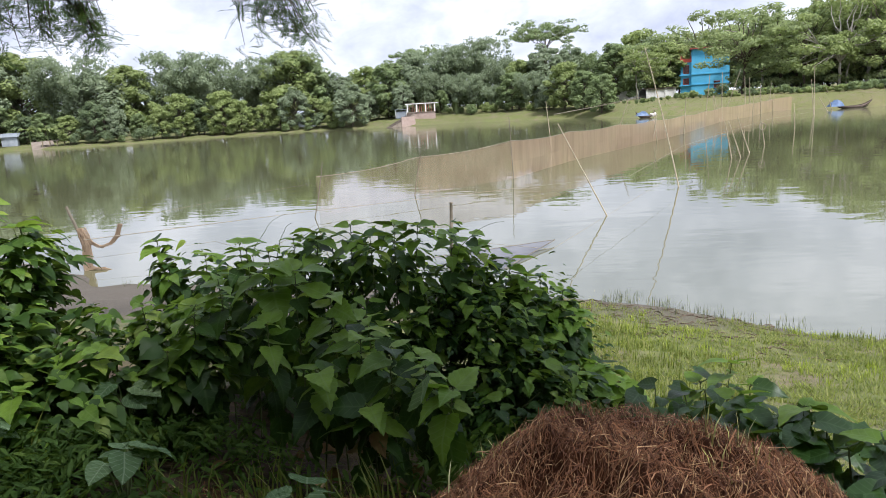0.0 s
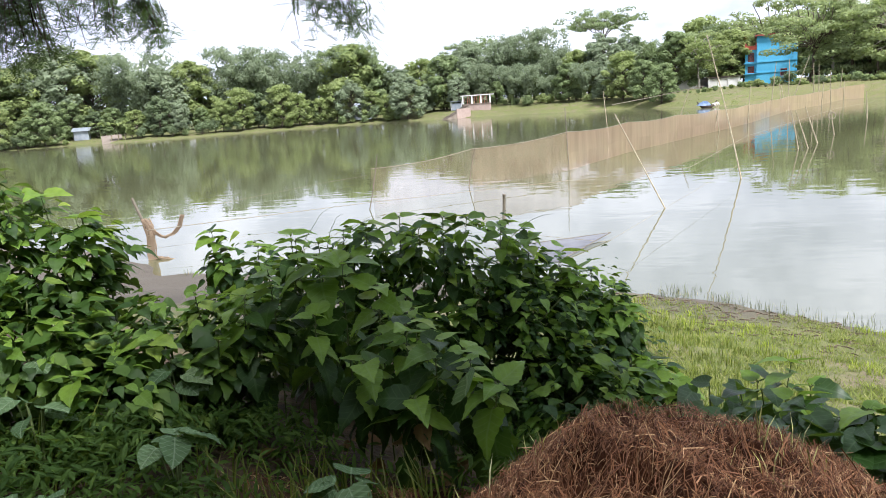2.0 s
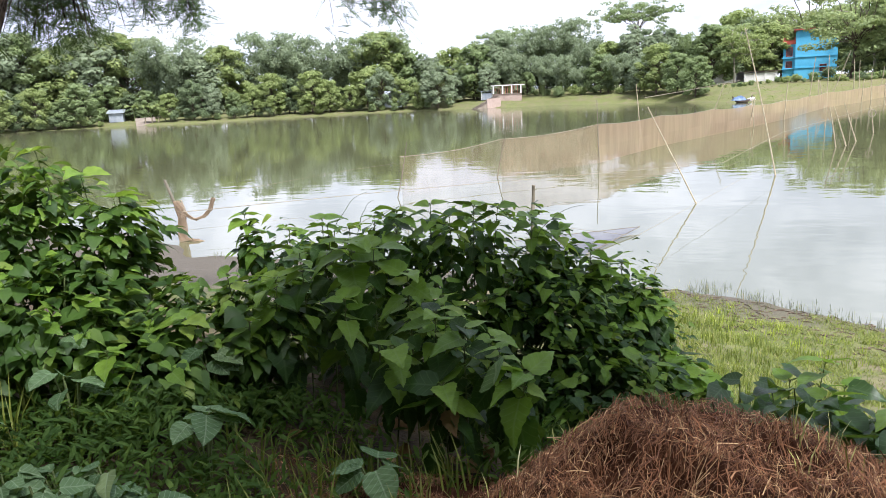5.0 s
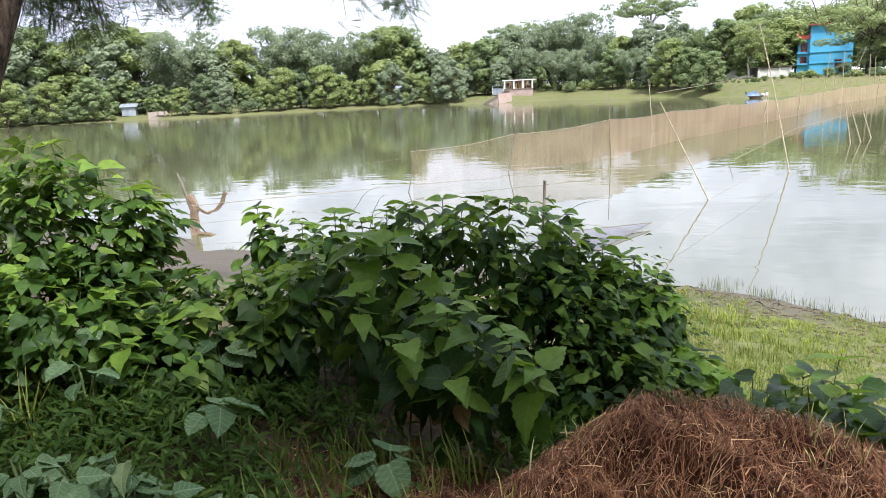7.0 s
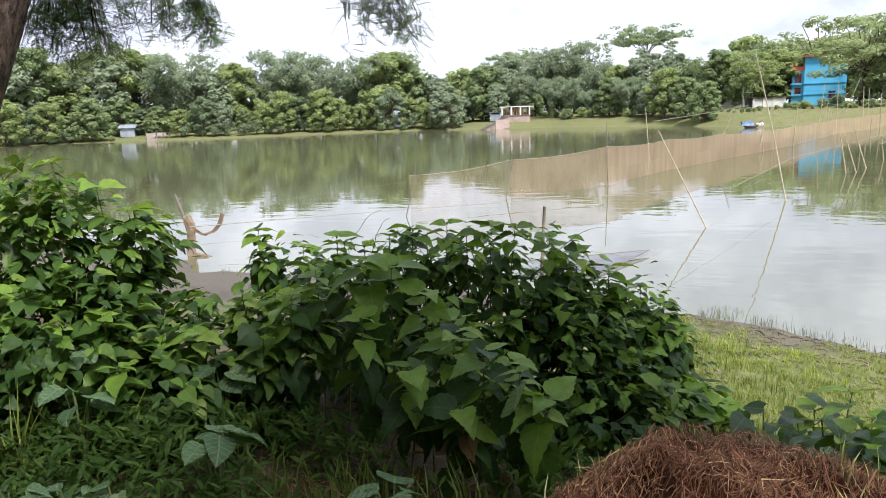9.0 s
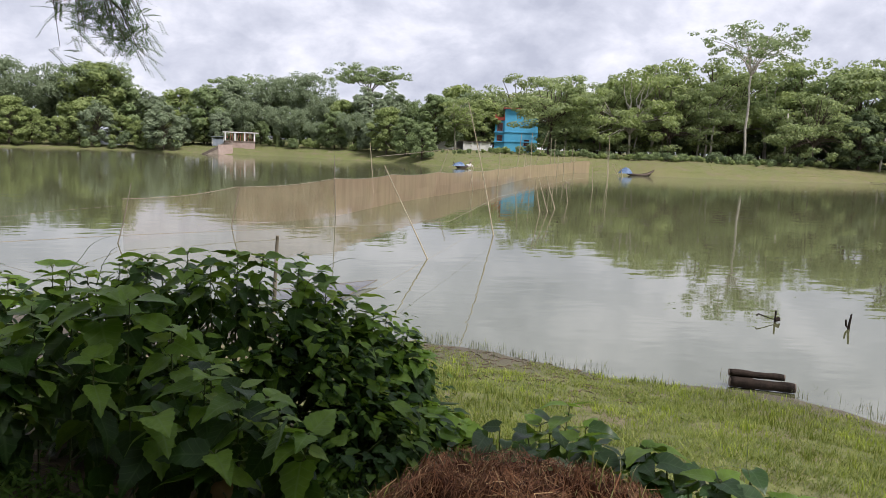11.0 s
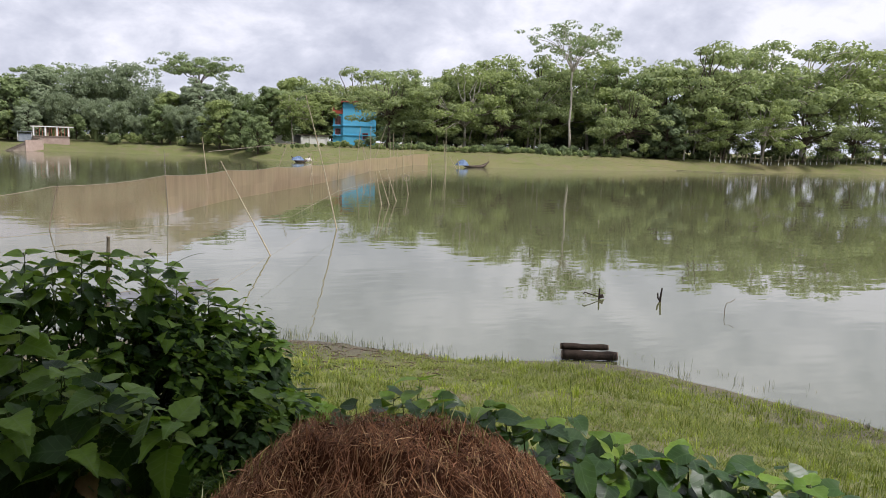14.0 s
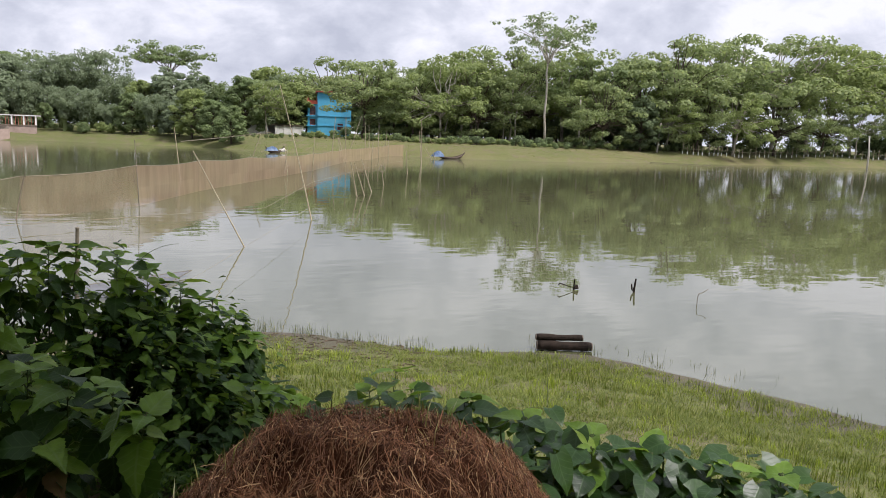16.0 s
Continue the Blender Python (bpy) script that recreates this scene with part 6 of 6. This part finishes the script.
def heap_z(x, y):
    d = math.hypot((x - HEAP[0]) / 1.06, (y - HEAP[1]) * 1.05) / HEAP[2]
    h = HEAP[3] * max(0.0, 1 - d ** 2.3) if d < 1 else 0.0
    h += 0.035 * math.sin(7 * x + 1) * math.cos(6 * y) * (1 if d < 1 else 0) * (1 - min(d, 1))
    d2 = math.hypot(x + 0.42, y - 2.12) / 0.75
    h = max(h, 0.12 * max(0.0, 1 - d2 * d2))
    d3 = math.hypot(x - 1.05, y - 1.45) / 0.5
    h = max(h, 0.44 * max(0.0, 1 - d3 * d3))
    h += (0.08 * noise.noise((x * 4.0, y * 4.0, 1.0)) - 0.15 * abs(noise.noise((x * 6.5, y * 6.5, 3.0))) + 0.05 - 0.05 * abs(noise.noise((x * 17, y * 17, 5.0)))) * min(1.0, h * 5)
    return ground_z(x, y) + h - 0.012


def debris():
    """Clods and bits of twig on the mud near the water."""
    rng = random.Random(66)
    g = Geo()
    for i in range(420):
        x, y = rng.uniform(1.0, 4.2), rng.uniform(8.0, 12.2)
        d = float(shore_distance(x, y))
        if not 0.0 < d < 2.4:
            continue
        z, a, L = ground_z(x, y), rng.uniform(0, 6.28), rng.uniform(0.03, 0.12)
        c, q = math.cos(a) * L, math.sin(a) * L
        r = rng.uniform(0.004, 0.014)
        g.tube([(x - c, y - q, z + 0.004), (x + 0.2 * q, y - 0.2 * c, z + 0.012), (x + c, y + q, z + 0.006)], [r * 0.6, r, r * 0.5], 4)
    tagged(part("shore_debris", g, M["twig"], None, "dark bits of twig and clods strewn on the mud", kind="stuff"), category="debris")


debris()


def straw_heap():
    t = thing("straw_heap", pose(HEAP[0], HEAP[1], ground_z(HEAP[0], HEAP[1])), "heap of reddish-brown rotting rice straw", "heap")
    inv = Matrix.Translation(-t.matrix_basis.translation)
    n = 90
    vs = []
    nz = noise.noise
    for i in range(n + 1):
        for j in range(n + 1):
            x, y = -0.95 + 2.6 * i / n, 0.70 + 2.25 * j / n
            z = heap_z(x, y) + 0.012 * nz((x * 30, y * 30, 4)) - 0.01
            vs.append(tuple(inv @ Vector((x, y, z))))
    # dark mound shows between the strands as painted crevice shade
    part("mound", Geo().add(vs, [(i * (n + 1) + j, (i + 1) * (n + 1) + j, (i + 1) * (n + 1) + j + 1, i * (n + 1) + j + 1) for i in range(n) for j in range(n)]), M["heap"], t, "matted straw, darkened to stand for crevice shade", True)
    rng = random.Random(71)
    g = Geo()
    for i in range(80000):
        a, d = rng.uniform(0, 6.28), math.sqrt(rng.random()) * 1.02
        x, y = HEAP[0] + HEAP[2] * 1.06 * d * math.cos(a), HEAP[1] + HEAP[2] * d * math.sin(a)
        pick = rng.random()
        if pick < 0.24:
            x, y = rng.uniform(-1.3, 0.1), rng.uniform(1.5, 2.75)
            if x + 0.9 * (y - 2.3) < -1.2 or noise.noise((x * 3, y * 3, 7.0)) < -0.25:
                continue
        elif pick < 0.34:
            x, y = rng.uniform(0.7, 1.35), rng.uniform(1.2, 1.95)
        if y < 0.75:
            continue
        coarse = rng.random() < 0.05
        L = rng.uniform(0.03, 0.09) if coarse else rng.uniform(0.010, 0.045)
        b = rng.uniform(0, 6.28)
        c, q = math.cos(b), math.sin(b)
        w = rng.uniform(0.0006, 0.0016) if coarse else rng.uniform(0.0003, 0.0008)
        z0, z1 = heap_z(x - c * L / 2, y - q * L / 2), heap_z(x + c * L / 2, y + q * L / 2)
        lift = rng.uniform(0.0, 0.016) + (0.008 if coarse else 0)
        tilt, bend = rng.gauss(0, 0.006 + 0.10 * L), rng.gauss(0, 0.2) * L
        o = len(g.v)
        for k in (-1, 0, 1):
            px, py = x + c * L * k * 0.5 - q * bend * (1 - k * k), y + q * L * k * 0.5 + c * bend * (1 - k * k)
            pz = z0 + (z1 - z0) * (k + 1) / 2 + 0.01 + lift + tilt * k + 0.1 * abs(bend) * (1 - k * k)
            p = inv @ Vector((px, py, pz))
            g.v += [(p.x - q * w, p.y + c * w, p.z), (p.x + q * w, p.y - c * w, p.z + w)]
        g.f += [(o + 2 * k, o + 2 * k + 1, o + 2 * k + 3, o + 2 * k + 2) for k in range(2)]
    part("straw_cover", g, M["straw"], t, kind="stuff")
    for cx, cy, n_, h in ((0.56, 1.66, 26, 0.085), (-0.12, 2.15, 12, 0.10), (-0.2, 1.75, 14, 0.11), (0.98, 1.75, 6, 0.07), (0.1, 2.45, 6, 0.1), (0.6, 2.3, 5, 0.1), (0.0, 1.9, 7, 0.09)):
        for i in range(n_):
            x, y = cx + rng.gauss(0, 0.05), cy + rng.gauss(0, 0.05)
            g = Geo()
            p = inv @ Vector((x, y, heap_z(x, y)))
            blades(rng, g, p.x, p.y, p.z, 1, h, 0.0026, 0.01)
            part("sprout", g, M["sprout"], t, "yellow-green straw shoot")


straw_heap()


def litter():
    rng = random.Random(77)
    t = thing("fallen_leaves", Matrix(), "withered brown leaves hanging and lying under the weeds", "leaves")
    for i in range(60):
        x, y = rng.uniform(-1.2, 0.2), rng.uniform(2.0, 3.2)
        z = ground_z(x, y) + rng.uniform(0.01, 0.16 if y > 2.6 else 0.03)
        ob = part("leaf", LEAF["ovate"][i % 4].mesh("leaf"), M["dead"], t)
        ob.matrix_basis = leaf_pose(Vector((x, y, z)), Vector((rng.uniform(-1, 1), rng.uniform(-1, 1), 0)), rng.uniform(0.05, 0.12), rng, 0.3)
    for p, s in (((-0.29, 2.56, 2.38), 0.21), ((-0.5, 2.7, 2.2), 0.12), ((-0.62, 2.75, 2.1), 0.10)):
        ob = part("leaf", LEAF["lobed"][1].mesh("leaf"), M["pale"] if s > 0.15 else M["dead"], t, "drooping grey leaf")
        ob.matrix_basis = leaf_pose(Vector(p), Vector((0.1, -0.4, 0)), s, rng, 6.0)


litter()


# ---- the shade tree over the bank ----
def spray(g, rng, base, direction, length, leaflet):
    """A feathery twig with paired leaflets."""
    d = Vector(direction).normalized()
    side = d.cross(Vector((rng.uniform(-0.3, 0.3), rng.uniform(-0.3, 0.3), 1))).normalized()
    n = 9
    for i in range(n):
        u = (i + 1) / n
        c = Vector(base) + d * length * u + Vector((0, 0, -0.12 * length * u * u))
        for sgn in (-1, 1):
            tip = c + (side * sgn + d * 0.55 + Vector((0, 0, -0.15))).normalized() * leaflet * rng.uniform(0.7, 1.2)
            mid_v = c.lerp(tip, 0.5)
            w = d * leaflet * 0.2
            o = len(g.v)
            g.v += [tuple(c), tuple(mid_v + w), tuple(tip), tuple(mid_v - w)]
            g.f.append((o, o + 1, o + 2, o + 3))


def shade_tree():
    rng = random.Random(91)
    bx, by = TRUNK[0]
    z0 = ground_z(bx, by)
    t = thing("shade_tree", pose(bx, by, z0), "old leaning shade tree with furrowed bark and feathery leaves", "tree")
    o = Vector((bx, by, z0))
    lean = Vector(TRUNK[1])
    g, n, sides = Geo(), 150, 84
    vs = []
    for i in range(n + 1):
        u = i / n
        c = lean * u * u * 0.35 + lean * u * 0.65
        for j in range(sides):
            a = 2 * math.pi * j / sides
            r = (TRUNK[2] * (1.25 - 0.4 * u) + 0.25 * math.exp(-u * 16)) * (1 + 0.05 * math.sin(5 * a + 4 * u) + 0.05 * noise.noise((3 * math.cos(a), 3 * math.sin(a), u * 22)) - 0.13 * max(0.0, 0.5 - 3.2 * abs(noise.noise((5.5 * math.cos(a), 5.5 * math.sin(a), u * 13)))) + 0.03 * noise.noise((16 * math.cos(a), 16 * math.sin(a), u * 60)))
            vs.append((c.x + r * math.cos(a), c.y + r * math.sin(a), c.z - 0.3 * (i == 0)))
    g.add(vs, [(i * sides + j, i * sides + (j + 1) % sides, (i + 1) * sides + (j + 1) % sides, (i + 1) * sides + j) for i in range(n) for j in range(sides)])
    part("trunk", g, M["bark"], t, "furrowed brown bark", True)
    fork = lean
    boughs = [((-4.6, 7.8, 4.68), 0.66, 330, 0.42), ((-2.36, 8.7, 4.62), 0.52, 250, 0.45), ((0.35, 9.1, 5.75), 0.42, 110, 0.42), ((-5.0, 6.6, 4.42), 0.7, 240, 0.35), ((-5.5, 7.1, 4.55), 0.55, 190, 0.4), ((-1.85, 9.0, 6.1), 0.45, 100, 0.35)]
    for c, r, k, drop in boughs:
        c = Vector(c)
        wood, leaves = Geo(), Geo()
        start = fork + Vector((0, 0, 0.2))
        end = c - o + Vector((0, 0, 0.35))
        knee = start.lerp(end, 0.5) + Vector((0, 0, 1.5))
        pts = [start.lerp(knee, u).lerp(knee.lerp(end, u), u) for u in np.linspace(0, 1, 10)]
        wood.tube(pts, [0.05 - 0.0043 * i for i in range(10)], 6)
        for i in range(26):
            a = rng.uniform(0, 6.28)
            tip = c - o + Vector((math.cos(a) * r * rng.uniform(0.3, 1), math.sin(a) * r * rng.uniform(0.3, 1), rng.uniform(-drop * 0.75, drop * 0.5)))
            root = pts[rng.randrange(6, 10)]
            wood.tube([root, root.lerp(tip, 0.5) + Vector((0, 0, 0.12)), tip], [0.012, 0.008, 0.003], 5)
            for s in range(k // 9):
                u = rng.uniform(0.45, 1.05)
                b = root.lerp(tip, u) + Vector((rng.gauss(0, 0.07), rng.gauss(0, 0.07), rng.gauss(0, 0.05)))
                spray(leaves, rng, b, (rng.uniform(-1, 1), rng.uniform(-1, 1), rng.uniform(-0.55, 0.2)), rng.uniform(0.14, 0.26), rng.uniform(0.030, 0.055))
        br = part("bough", wood, M["bark"], t, "hanging leafy bough", True)
        part("foliage", leaves, M["overhead"], br, kind="stuff")
    # the crown spreading above the bank, out of view, laid out to shade the near plants
    wood, crown = Geo(), Geo()
    r = np.random.RandomState(92)
    for i in range(86):
        x, y = r.uniform(-10, 3.0), r.uniform(-6.5, 4.6)
        # extra clumps set where they shade the bush front
        if i > 81:
            x, y = r.uniform(0.6, 2.7), r.uniform(0.0, 1.4)
        # gaps cut so light reaches the heap, thicket, herbs and bush top
        if x > -2.5 and y > 2.3 - 0.3 * x or math.hypot(x - 3.0, y + 1.2) < 1.7 or math.hypot(x + 0.5, y - 0.4) < 1.3 or math.hypot(x - 0.1, y + 0.4) < 1.15 or x < -1 and y > 1.2:
            continue
        e = Vector((x, y, r.uniform(6.9, 9.5))) - o
        if i % 3 == 0:
            limb(wood, r, fork, e, 0.09, 0.03, 0.04)
        scatter(crown, r, e, (1.4, 1.4, 0.5), 420, 0.14, 1.0)
    part("branchwork", wood, M["bark"], t, smooth=True)
    part("crown", crown, M["overhead"], t, kind="stuff")


shade_tree()
